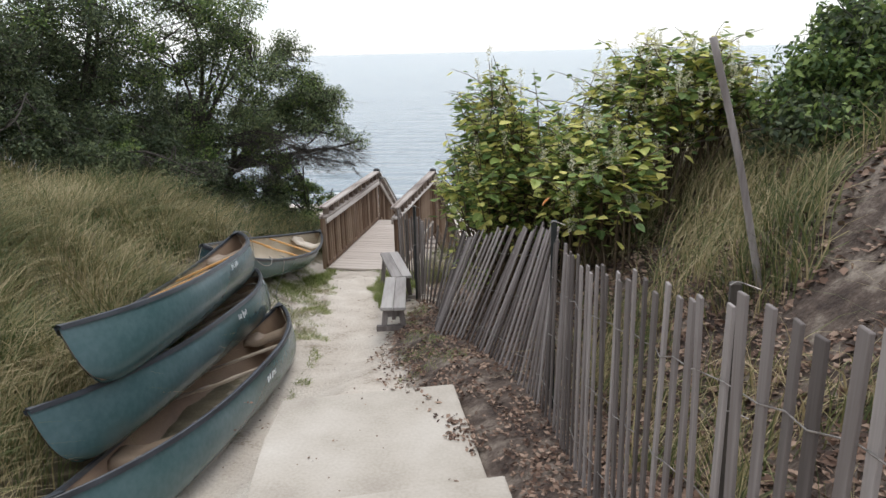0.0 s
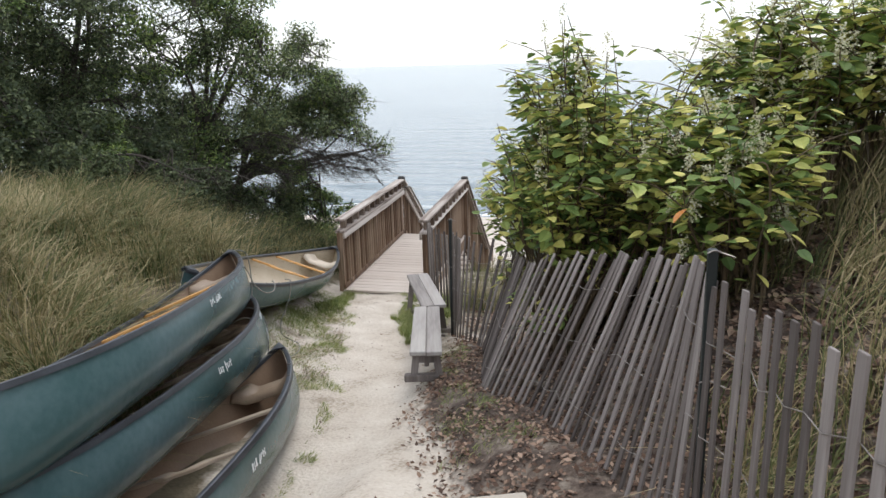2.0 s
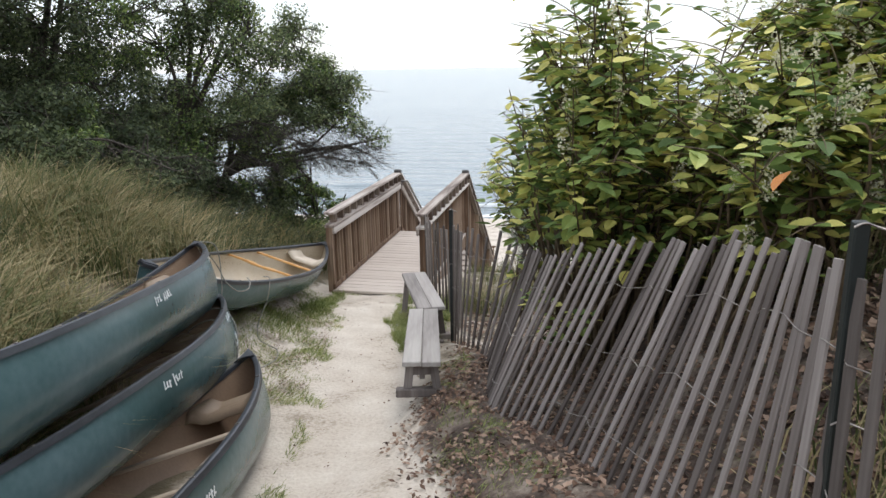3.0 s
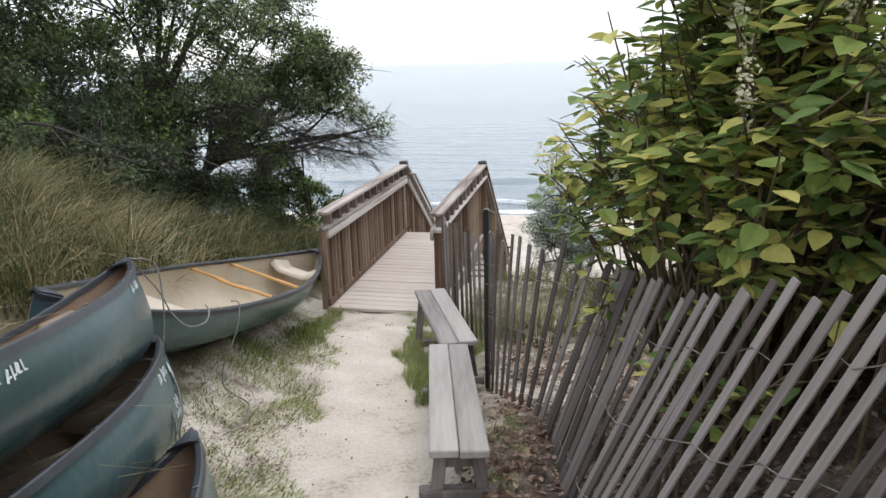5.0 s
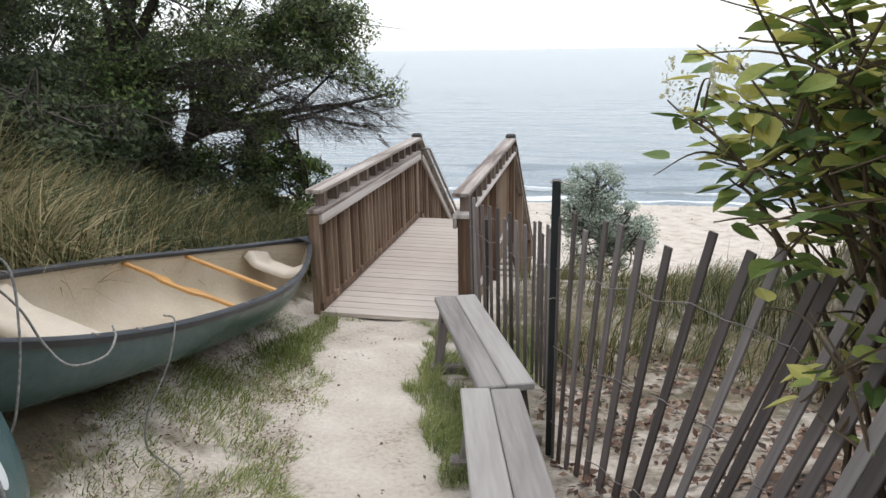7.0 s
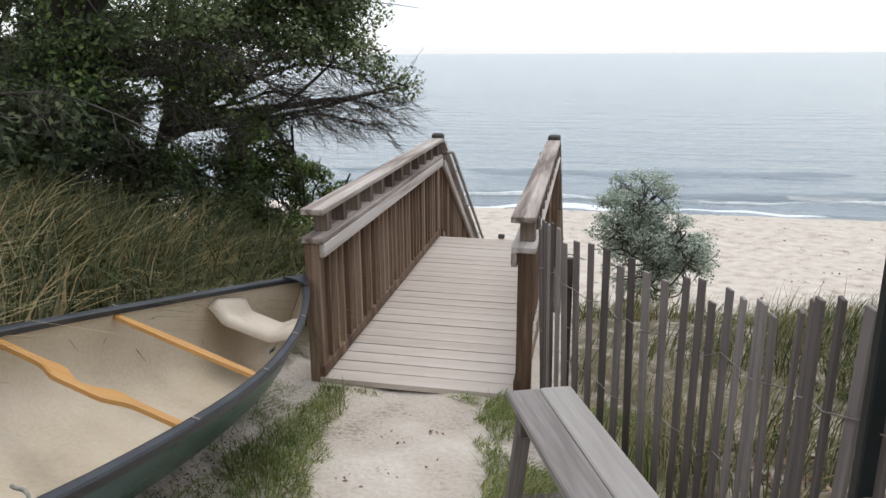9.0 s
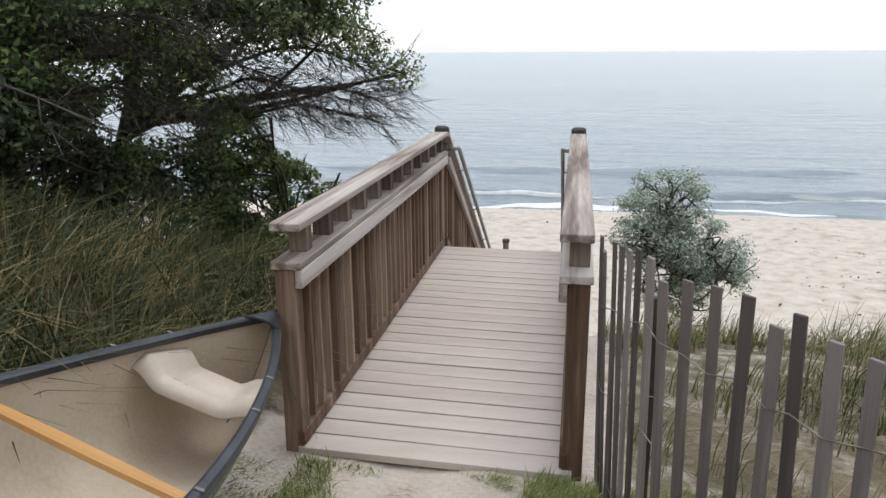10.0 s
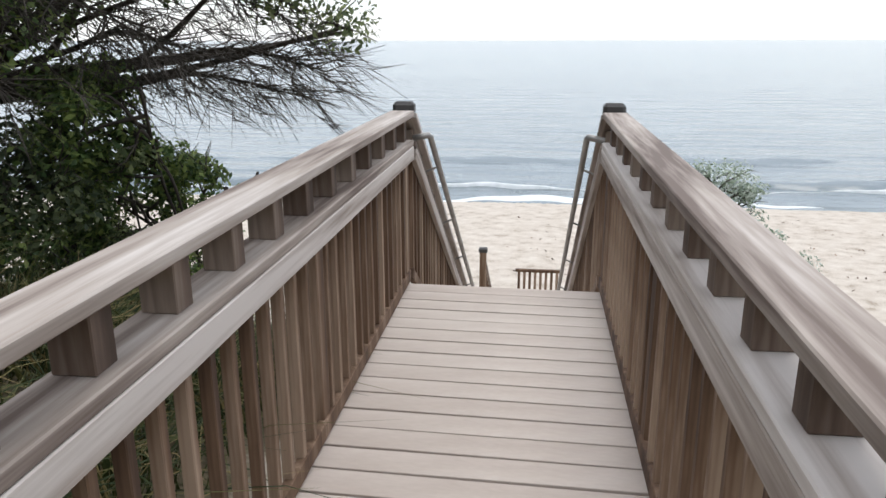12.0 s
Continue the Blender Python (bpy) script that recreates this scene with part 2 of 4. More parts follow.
def hash_noise(x, y, s):
    """Smooth uneven ground, from sums of waves."""
    return (np.sin(x * s * 1.7 + 1.3 * np.sin(y * s * 1.1)) + np.sin(y * s * 2.1 + 1.7 * np.sin(x * s * 0.9 + 2)) + np.sin((x + y) * s * 3.3 + 1.0)) / 3


def ground_z(x, y):
    x, y = np.asarray(x, float), np.asarray(y, float)
    left = np.interp(y, [-16, -9.5, -7, -5.5, -4.7, -3, -1.5, -0.4, 1, 2, 3.5, 5, 7, 9, 11, 24, 27, 45], [1.7, 0.95, 0.72, 0.56, 0.48, 0.34, 0.16, -0.02, -0.15, -0.3, -0.8, -1.5, -2.5, -3.2, -3.6, -4.15, -4.4, -7])
    mid = np.interp(y, [-16, -12, -10, -8.9, -7.4, -6.9, -6, -5, -4.7, -3, -1.5, -0.4], [2.4, 1.95, 1.5, 1.12, 1.06, 0.98, 0.78, 0.56, 0.5, 0.34, 0.16, -0.02])
    right = np.interp(y, [-16, -12, -10.5, -8.3, -7.5, -6.6, -5.85, -5.4, -4.9, -3.6, -2.9, -1.5, -0.4], [2.9, 2.26, 1.90, 1.36, 1.28, 1.2, 1.06, 0.92, 0.78, 0.56, 0.4, 0.16, -0.02])
    xf0 = np.interp(y, FY, FX)
    near = y < -0.4
    w = smoothstep(1.15, 1.7, x) * near
    z = left * (1 - w) + mid * w
    w = smoothstep(xf0 - 0.75, xf0 - 0.1, x) * near
    z = z * (1 - w) + right * w
    xb = np.interp(y, [-14, -10, -8, -6, -4.4, -2, -0.4, 1, 4, 9], [0.5, 0.25, 0.2, 0.15, 0.15, -0.4, -0.75, -0.9, -1.3, -3.0])
    up = np.maximum(xb - x, 0)
    rise = np.where(up < 2.3, 0.52 * up, 1.196 + 0.14 * (up - 2.3))
    z = z + rise * np.interp(y, [-2.0, 0.0, 1.0, 2.4], [1.0, 0.7, 0.52, 0.4]) * smoothstep(9.5, 3.0, y)
    xf = np.interp(y, FY, FX) + 0.4
    upr = np.maximum(x - xf, 0)
    riser = np.where(upr < 3.2, 0.68 * upr, 2.18 + 0.12 * (upr - 3.2))
    riser = riser * (1 + 0.4 * smoothstep(-6.2, -7.4, y) * smoothstep(0.0, 0.5, upr))
    reach = 3.2 * smoothstep(1.2, 2.6, upr)
    z = z + riser * smoothstep(0.0, 2.8, reach - 1.8 - y)
    keel = 0.15 + (-0.185 - y) * 0.2035 + 0.5 * np.maximum(np.abs(x + 0.72) - 0.2, 0)
    z = np.where((np.abs(x + 0.72) < 0.62) & (y < 0.2) & (y > -4.6), np.minimum(z, keel), z)
    far = smoothstep(12, 30, y)
    return z + 0.025 * hash_noise(x, y, 2.3) * (1 - far) + 0.012 * hash_noise(x, y, 7.0)


def grid_axis(a, b, fine_a, fine_b, step, coarse):
    return np.concatenate([np.arange(a, fine_a, coarse), np.arange(fine_a, fine_b, step), np.arange(fine_b, b + coarse, coarse)])


gx, gy = grid_axis(-60, 60, -5, 6.5, 0.08, 1.5), grid_axis(-40, 60, -13, 7, 0.08, 1.0)
GX, GY = np.meshgrid(gx, gy)
GZ = ground_z(GX, GY)
nx, ny = len(gx), len(gy)
idx = np.arange(nx * ny).reshape(ny, nx)
quads = np.stack([idx[:-1, :-1], idx[:-1, 1:], idx[1:, 1:], idx[1:, :-1]], -1).reshape(-1, 4)
ground_mesh = quads_mesh("ground", np.stack([GX, GY, GZ], -1).reshape(-1, 3), quads, SAND)
ground_mesh.polygons.foreach_set("use_smooth", [True] * len(ground_mesh.polygons))
xb_c = np.interp(GY, [-14, -10, -8, -6, -4.4, -2, -0.4, 1, 4, 9], [0.9, 0.9, 0.8, 0.5, -0.1, -0.8, -0.9, -0.8, -1.1, -3.0])
xf_c = np.interp(GY, FY, FX)
soil = smoothstep(-0.25, 0.35, xb_c - GX) * smoothstep(10, 8, GY)
lit = smoothstep(-0.35, 0.4, GX - xf_c + np.interp(GY, [-9, -7, -5, -3.3], [0.55, 0.75, 0.5, 0.1])) * smoothstep(-2.4, -4.0, GY)
grassy = smoothstep(-0.2, 0.3, GX - xf_c) * smoothstep(-3.0, -1.8, GY) * smoothstep(7.0, 5.0, GY)
pl = np.interp(GY, [-7, -5.5, -3.6, -2, -0.4], [1.15, 0.95, 0.55, 0.12, -0.5])
verge = 0.42 * smoothstep(0.0, 0.35, pl - GX) * smoothstep(-6.8, -6.0, GY) * smoothstep(-0.3, -0.9, GY)
bench_side = 0.5 * smoothstep(0.0, 0.25, GX - np.interp(GY, [-6.4, -4.5, -3.2, -2, -0.3], [2.0, 1.55, 1.05, 0.62, 0.45])) * smoothstep(-6.5, -5.5, GY) * smoothstep(0.0, -0.4, GY)
for nm, val in (("soil", np.maximum.reduce([soil, 0.63 * grassy, verge, bench_side])), ("litter", lit)):
    at = ground_mesh.attributes.new(nm, "FLOAT", "POINT")
    at.data.foreach_set("value", val.ravel())
n, l = SAND.node_tree.nodes, SAND.node_tree.links
bsdf, last = n["Principled BSDF"], n["Color Ramp"].outputs["Color"]
for nm, stops, sc in (("soil", [(0.3, (0.07, 0.06, 0.035)), (0.5, (0.14, 0.115, 0.07)), (0.7, (0.22, 0.18, 0.12))], 3), ("litter", [(0.38, (0.045, 0.03, 0.023)), (0.5, (0.10, 0.072, 0.055)), (0.68, (0.30, 0.25, 0.20))], 5)):
    co, no, rp, at = n.new("ShaderNodeTexCoord"), n.new("ShaderNodeTexNoise"), n.new("ShaderNodeValToRGB"), n.new("ShaderNodeAttribute")
    no.inputs["Scale"].default_value, no.inputs["Detail"].default_value, no.inputs["Roughness"].default_value = sc, 10, 0.7
    l.new(co.outputs["Object"], no.inputs["Vector"])
    while len(rp.color_ramp.elements) < 3:
        rp.color_ramp.elements.new(0.5)
    for e, (p, c) in zip(rp.color_ramp.elements, stops):
        e.position, e.color = p, (*c, 1)
    l.new(no.outputs["Fac"], rp.inputs["Fac"])
    at.attribute_name = nm
    br, sm, mr, mc = n.new("ShaderNodeTexNoise"), n.new("ShaderNodeMath"), n.new("ShaderNodeMapRange"), n.new("ShaderNodeMix")
    br.inputs["Scale"].default_value, br.inputs["Detail"].default_value, br.inputs["Roughness"].default_value = 4, 9, 0.65
    l.new(co.outputs["Object"], br.inputs["Vector"])
    sm.operation = "ADD"
    l.new(at.outputs["Fac"], sm.inputs[0])
    l.new(br.outputs["Fac"], sm.inputs[1])
    mr.inputs["From Min"].default_value, mr.inputs["From Max"].default_value = 0.9, 1.15
    l.new(sm.outputs[0], mr.inputs["Value"])
    mc.data_type = "RGBA"
    l.new(mr.outputs[0], mc.inputs[0])
    l.new(last, mc.inputs[6])
    l.new(rp.outputs["Color"], mc.inputs[7])
    last = mc.outputs[2]
l.new(last, bsdf.inputs["Base Color"])
ground = tagged(new("ground", ground_mesh), "pale beach sand and dune slopes with grass and leaf litter", "ground", kind="structure")

# ---- sea ----
SEA = mat("grey_sea_water", [(0.3, (0.115, 0.155, 0.175)), (0.7, (0.175, 0.215, 0.23))], 0.16, 0.05, 4, (0.35, 1, 1), 0.0)
n, l = SEA.node_tree.nodes, SEA.node_tree.links
co = n.new("ShaderNodeTexCoord")
mp = n.new("ShaderNodeMapping")
mp.inputs["Scale"].default_value = (0.25, 1, 1)
w1 = n.new("ShaderNodeTexNoise")
w1.inputs["Scale"].default_value, w1.inputs["Detail"].default_value = 0.5, 9
bp = n.new("ShaderNodeBump")
bp.inputs["Strength"].default_value, bp.inputs["Distance"].default_value = 0.8, 0.5
l.new(co.outputs["Object"], mp.inputs["Vector"])
l.new(mp.outputs[0], w1.inputs["Vector"])
l.new(w1.outputs["Fac"], bp.inputs["Height"])
l.new(bp.outputs[0], n["Principled BSDF"].inputs["Normal"])
sea_mesh = quads_mesh("sea", [(-5000, 18, -4.3), (5000, 18, -4.3), (5000, 4950, -4.3), (-5000, 4950, -4.3)], [(0, 1, 2, 3)], SEA)
tagged(new("water", sea_mesh), "calm grey-blue sea reaching to a hazy horizon", "sea", kind="structure")


# ---- boardwalk: deck, rails, stairs ----
HALF, Y0, Y1 = 0.585, -0.18, 3.6
RAIL_X = {-1: -0.585, 1: 0.568}
boardwalk = thing("boardwalk", "weathered wooden boardwalk deck with planks leading to beach stairs", "boardwalk")
count, pitch = 25, 0.1505
plank_mesh = []
for k in range(3):
    bm = box((2 * HALF + 0.1, pitch - 0.0125, 0.036), 0.002)
    me = bpy.data.meshes.new("plank")
    bm.to_mesh(me)
    bm.free()
    me.materials.append(DECK_WOOD)
    plank_mesh.append(me)
for i in range(count):
    p = part("plank", plank_mesh[i % 3], None, boardwalk)
    p.matrix_basis = pose(random.uniform(-0.004, 0.004), -0.205 + (i + 0.5) * pitch, -0.018 + random.uniform(-0.002, 0.002), 0, random.uniform(-0.15, 0.15), -1.3 + random.uniform(-0.1, 0.1))
# Unseen boards; the outer two are added to block light under the planks.
for x in (-0.625, 0.0, 0.625):
    part("joist", box((0.03, Y1 + 0.08, 0.2), 0, (x, (Y1 - 0.10) / 2, -0.142)), RAIL_WOOD, boardwalk)


def rail_section(name, label, y0, z0, y1, z1, x, side, posts, cap_front=0.01, first_block=0.12):
    """One side of the railing: posts, rails, blocks under a flat cap, balusters. side: +1 right, -1 left."""
    t = thing(name, label, "railing", "boardwalk railings")
    slope = (z1 - z0) / (y1 - y0)
    ang = math.degrees(math.atan(slope))
    length = math.hypot(y1 - y0, z1 - z0)
    ym, zm = (y0 + y1) / 2, (z0 + z1) / 2

    def bar(part_name, w, h, z, xo, material, extra=0.0, shift=0.0):
        o = part(part_name, box((w, length + extra, h), 0.004), material, t)
        o.matrix_basis = pose(x + xo, ym + shift * math.cos(radians(ang)), zm + z + shift * math.sin(radians(ang)), ang)
        return o

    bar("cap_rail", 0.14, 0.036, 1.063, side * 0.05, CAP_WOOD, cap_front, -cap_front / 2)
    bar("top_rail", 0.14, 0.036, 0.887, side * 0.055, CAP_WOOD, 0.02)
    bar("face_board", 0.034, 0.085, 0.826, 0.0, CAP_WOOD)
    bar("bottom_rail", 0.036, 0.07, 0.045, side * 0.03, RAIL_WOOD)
    for py in posts:
        pz = z0 + (py - y0) * slope
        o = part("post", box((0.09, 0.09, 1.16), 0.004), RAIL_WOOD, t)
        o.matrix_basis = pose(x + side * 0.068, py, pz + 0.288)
    me = bpy.data.meshes.new("block")
    bm = box((0.088, 0.074, 0.14), 0.003)
    bm.to_mesh(me)
    bm.free()
    me.materials.append(BLOCK_WOOD)
    y = y0 + first_block
    while y < y1 - 0.04:
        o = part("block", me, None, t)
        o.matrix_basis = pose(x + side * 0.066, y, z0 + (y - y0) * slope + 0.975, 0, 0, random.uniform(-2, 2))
        y += 0.3165
    me = bpy.data.meshes.new("baluster")
    bm = box((0.036, 0.032, 0.84), 0.003)
    bm.to_mesh(me)
    bm.free()
    me.materials.append(RAIL_WOOD)
    nb = round((y1 - y0) / 0.128)
    for i in range(nb):
        y = y0 + 0.06 + (y1 - y0 - 0.1) * i / (nb - 1)
        if any(abs(y - py) < 0.05 for py in posts):
            continue
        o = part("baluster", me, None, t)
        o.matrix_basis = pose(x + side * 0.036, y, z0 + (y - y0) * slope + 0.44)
    return t


for side, nm in ((-1, "railing"), (1, "railing")):
    rail_section(nm, "brown wooden railing with square balusters and flat cap beside the deck", Y0, 0, Y1, 0, RAIL_X[side], side, (Y0 + 0.05, 1.7, Y1 - 0.03), first_block=0.217 if side < 0 else 0.165)
    t = tagged(new("post_cap", None), "dark rounded cap block on the railing's end post", "post cap", "rail end caps")
    part("cap", box((0.13, 0.10, 0.085), 0.02, (RAIL_X[side] + side * 0.05, Y1 + 0.06, 1.088)), DARK_CAP, t)

RISE, RUN, STEPS = 0.19, 0.30, 13
stair = thing("beach_stairs", "wooden stairs going steeply down from the deck to the beach", "stairs")
me = bpy.data.meshes.new("tread")
bm = box((2 * HALF, RUN + 0.02, 0.036), 0.003)
bm.to_mesh(me)
bm.free()
me.materials.append(DECK_WOOD)
for i in range(1, STEPS + 1):
    o = part("tread", me, None, stair)
    o.matrix_basis = pose(0, Y1 + (i - 0.5) * RUN, -i * RISE - 0.018)
YL, ZL = Y1 + STEPS * RUN, -STEPS * RISE
ang = math.degrees(math.atan2(-RISE, RUN))
for x in (-HALF - 0.02, HALF + 0.02):
    o = part("stringer", box((0.04, math.hypot(YL - Y1, ZL), 0.24), 0.003), RAIL_WOOD, stair)
    o.matrix_basis = pose(x, (Y1 + YL) / 2, ZL / 2 - 0.16, ang)
for i in range(9):
    o = part("landing_plank", box((2 * HALF + 0.1, 0.138, 0.036), 0.003), DECK_WOOD, stair)
    o.matrix_basis = pose(0, YL + 0.07 + i * 0.145, ZL - 0.018)
for side in (-1, 1):
    rail_section("railing", "brown wooden railing sloping down beside the beach stairs", Y1 + 0.1, -0.02, YL, ZL, RAIL_X[side], side, (Y1 + 1.3, YL - 0.8), 0.0)
    g = thing("handrail", "round grey pipe handrail on brackets beside the stairs", "handrail", "stair handrails")
    x = RAIL_X[side] - side * 0.09
    sl = -RISE / RUN
    pts = [(RAIL_X[side] + side * 0.01, Y1 + 0.12, 0.90), (x, Y1 + 0.12, 0.92), (x, Y1 + 0.2, 0.90), (x, YL, 0.90 + sl * (YL - Y1 - 0.2))]
    part("pipe", tube(pts, 0.02, 8), PIPE, g, smooth=True)
    for k in range(4):
        y = Y1 + 0.6 + k * 0.95
        part("bracket", tube([(x, y, 0.9 + sl * (y - Y1 - 0.2)), (RAIL_X[side], y, 0.86 + sl * (y - Y1 - 0.2))], 0.008, 5), PIPE, g)


# ---- benches ----
def bench(a_near, a_far, width, leg):
    """A two-plank bench from the middle of its near end to that of its far end."""
    t = thing("bench", "weathered grey two-plank wooden bench on the sand", "bench", "benches by the path")
    a, b = Vector(a_near), Vector(a_far)
    d = (b - a)
    length = d.length
    y = d.normalized()
    x = y.cross(Vector((0, 0, 1))).normalized()
    z = x.cross(y)
    m = Matrix((x, y, z)).transposed().to_4x4()
    m.translation = (a + b) / 2
    t.matrix_world = m
    for s in (-1, 1):
        o = part("seat_plank", box((width / 2 - 0.004, length, 0.038), 0.006), GREY_WOOD, t)
        o.matrix_basis = pose(s * width / 4, random.uniform(-0.01, 0.01), -0.02)
    part("apron", box((width - 0.04, 0.035, 0.09), 0.003, (0, -length / 2 + 0.14, -0.085)), SLAT_WOOD, t)
    part("apron", box((width - 0.04, 0.035, 0.09), 0.003, (0, length / 2 - 0.14, -0.085)), SLAT_WOOD, t)
    for e in (-1, 1):
        h = leg[0] if e < 0 else leg[1]
        for s in (-1, 1):
            o = part("leg", box((0.06, 0.04, h + 0.01), 0.004), SLAT_WOOD, t)
            o.matrix_basis = pose(s * (width / 2 - 0.055 + 0.06 * h), e * (length / 2 - 0.10), -0.038 - h / 2, 0, -s * 7, 0)
        part("foot_beam", box((width + 0.10, 0.085, 0.06), 0.008, (0, e * (length / 2 - 0.10), -0.045 - h)), SLAT_WOOD, t)
    part("stretcher", box((0.04, length - 0.34, 0.07), 0.003, (0, 0, -0.14)), SLAT_WOOD, t)
    return t


bench((1.597, -4.711, 0.948), (1.217, -2.87, 0.708), 0.275, (0.20, 0.27))
bench((1.29, -2.84, 0.712), (0.80, -1.46, 0.655), 0.275, (0.28, 0.42))


# ---- canoes ----
def canoe(bow, yaw, pitch, roll, length, inner, label, bars, seat_mat, beam=0.88, skew=0.0):
    t = thing("canoe", label, "canoe", "green canoes beside the path")
    cy, sy, cp, sp = math.cos(radians(yaw)), math.sin(radians(yaw)), math.cos(radians(pitch)), math.sin(radians(pitch))
    ax = Vector((cy * cp, sy * cp, sp))
    r0 = ax.cross(Vector((0, 0, 1))).normalized()
    u0 = r0.cross(ax)
    cr, sr = math.cos(radians(roll)), math.sin(radians(roll))
    r, u = r0 * cr + u0 * sr, u0 * cr - r0 * sr
    m = Matrix((r, ax, u)).transposed().to_4x4()
    m.translation = Vector(bow) - ax * length / 2 - u * 0.52
    t.matrix_world = m
    NS, NA = 40, 12

    def half_w(s):
        return beam / 2 * max(1 - abs(s) ** 2.3, 0.0) ** 0.85

    def rim_z(s):
        return 0.36 + 0.16 * abs(s) ** 3

    def point(s, a, off):
        """A place on the hull: s along it, a from the keel (0) to the gunwale (1)."""
        q = a * math.pi / 2
        w = max(half_w(s) * math.sin(q) ** 0.72, 0.004) - off
        zk = 0.10 * abs(s) ** 8
        z = zk + (rim_z(s) - zk) * (1 - math.cos(q) ** 0.85) + off * (1 - a)
        end = 0.10 * (1 - a) ** 2.2 * abs(s) ** 10
        return max(w, 0.002), (length / 2) * s * (1 - end), z

    def shell(off, flip):
        bm = bmesh.new()
        rows = []
        for i in range(NS + 1):
            s = math.sin(math.pi * (i / NS - 0.5)) * (0.5) + (2 * i / NS - 1) * 0.5
            row = []
            for k in range(-NA, NA + 1):
                w, y, z = point(s, abs(k) / NA, off)
                row.append(bm.verts.new(((0 if k == 0 else math.copysign(w, k)), y, z)))
            rows.append(row)
        for p, q in zip(rows, rows[1:]):
            for k in range(2 * NA):
                f = (p[k], p[k + 1], q[k + 1], q[k])
                bm.faces.new(f[::-1] if flip else f)
        bmesh.ops.remove_doubles(bm, verts=bm.verts, dist=0.003)
        return bm

    part("hull", shell(0.0, True), HULL, t, smooth=True)
    part("interior", shell(0.008, False), inner, t, smooth=True)
    for side in (-1, 1):
        bm = bmesh.new()
        prev = None
        for i in range(41):
            s = 2 * i / 40 - 1
            w, z = half_w(s) * side, rim_z(s)
            ring = [bm.verts.new((w + side * dx, length / 2 * s, z + dz)) for dx, dz in ((-0.022, -0.012), (-0.022, 0.012), (-0.012, 0.017), (0.010, 0.017), (0.017, 0.010), (0.017, -0.02))]
            if prev:
                for k in range(6):
                    bm.faces.new((prev[k], prev[(k + 1) % 6], ring[(k + 1) % 6], ring[k]))
            prev = ring
        bmesh.ops.recalc_face_normals(bm, faces=bm.faces)
        part("gunwale", bm, GUNWALE, t)
        for s in (-0.74, -0.5, -0.38, 0.08, 0.38, 0.63, 0.75):
            part("rivet", box((0.03, 0.014, 0.006), 0.002, (half_w(s) * side, length / 2 * s + skew * (1 - side) / 2, rim_z(s) + 0.019)), METAL, t)
    for e in (-1, 1):
        bm = bmesh.new()
        rows = []
        for i in range(7):
            s = e * (0.94 + 0.06 * i / 6)
            rows.append([bm.verts.new((half_w(s) * k, length / 2 * s, rim_z(s) + 0.016 + 0.012 * (1 - k * k))) for k in (-1, -0.5, 0, 0.5, 1)])
        for p, q in zip(rows, rows[1:]):
            for k in range(4):
                bm.faces.new((p[k], p[k + 1], q[k + 1], q[k]))
        bmesh.ops.recalc_face_normals(bm, faces=bm.faces)
        d = part("deck_plate", bm, GUNWALE, t)
        mod = d.modifiers.new("thickness", "SOLIDIFY")
        mod.thickness = 0.01
    # moulded seats
    for s in (-0.41, 0.75):
        bm = bmesh.new()
        hw = half_w(s) - 0.012
        rows = []
        for i in range(7):
            v = i / 6
            rows.append([])
            for k in range(21):
                q = 2 * k / 20 - 1
                dip = 0.085 * smoothstep(1.0, 0.5, abs(q * 1.06 + 0.02 * math.sin(9 * v))) * math.sin(math.pi * min(max(v, 0.15), 0.85)) ** 0.7
                edge = 0.055 * (max(abs(v - 0.5) - 0.36, 0) / 0.14)
                y = length / 2 * s + (v - 0.5) * (0.30 if s > 0 else 0.36) + skew * (1 - q) / 4
                rows[-1].append(bm.verts.new((q * (half_w(y * 2 / length) - 0.012), y, rim_z(s) - 0.035 - dip - edge)))
        for p, q in zip(rows, rows[1:]):
            for k in range(20):
                bm.faces.new((p[k], p[k + 1], q[k + 1], q[k]))
        bmesh.ops.recalc_face_normals(bm, faces=bm.faces)
        d = part("seat", bm, seat_mat, t, "moulded plastic seat", smooth=True)
        mod = d.modifiers.new("thickness", "SOLIDIFY")
        mod.thickness = 0.012
    # yoke and thwart
    for s, yoke in ((0.08, True), (0.38, False)):
        bm = bmesh.new()
        prev = None
        for i in range(25):
            q = 2 * i / 24 - 1
            dy = 0.05 * math.exp(-((q / 0.28) ** 2)) if yoke else 0.0
            hw = 0.018 + (0.026 * math.exp(-((abs(q) - 0.26) / 0.13) ** 2) if yoke else 0.008 * math.cos(q * 1.5))
            c = Vector((q * (half_w(s) - 0.01), length / 2 * s - dy + skew * (1 - q) / 2, rim_z(s) - 0.025))
            ring = [bm.verts.new(c + Vector((0, a, b))) for a, b in ((-hw, -0.010), (-hw, 0.006), (-hw + 0.008, 0.012), (hw - 0.008, 0.012), (hw, 0.006), (hw, -0.010))]
            if prev:
                for k in range(6):
                    bm.faces.new((prev[k], prev[(k + 1) % 6], ring[(k + 1) % 6], ring[k]))
            prev = ring
        bmesh.ops.recalc_face_normals(bm, faces=bm.faces)
        part("yoke" if yoke else "thwart", bm, bars, t, "wooden crossbar", smooth=False)
    return t, point


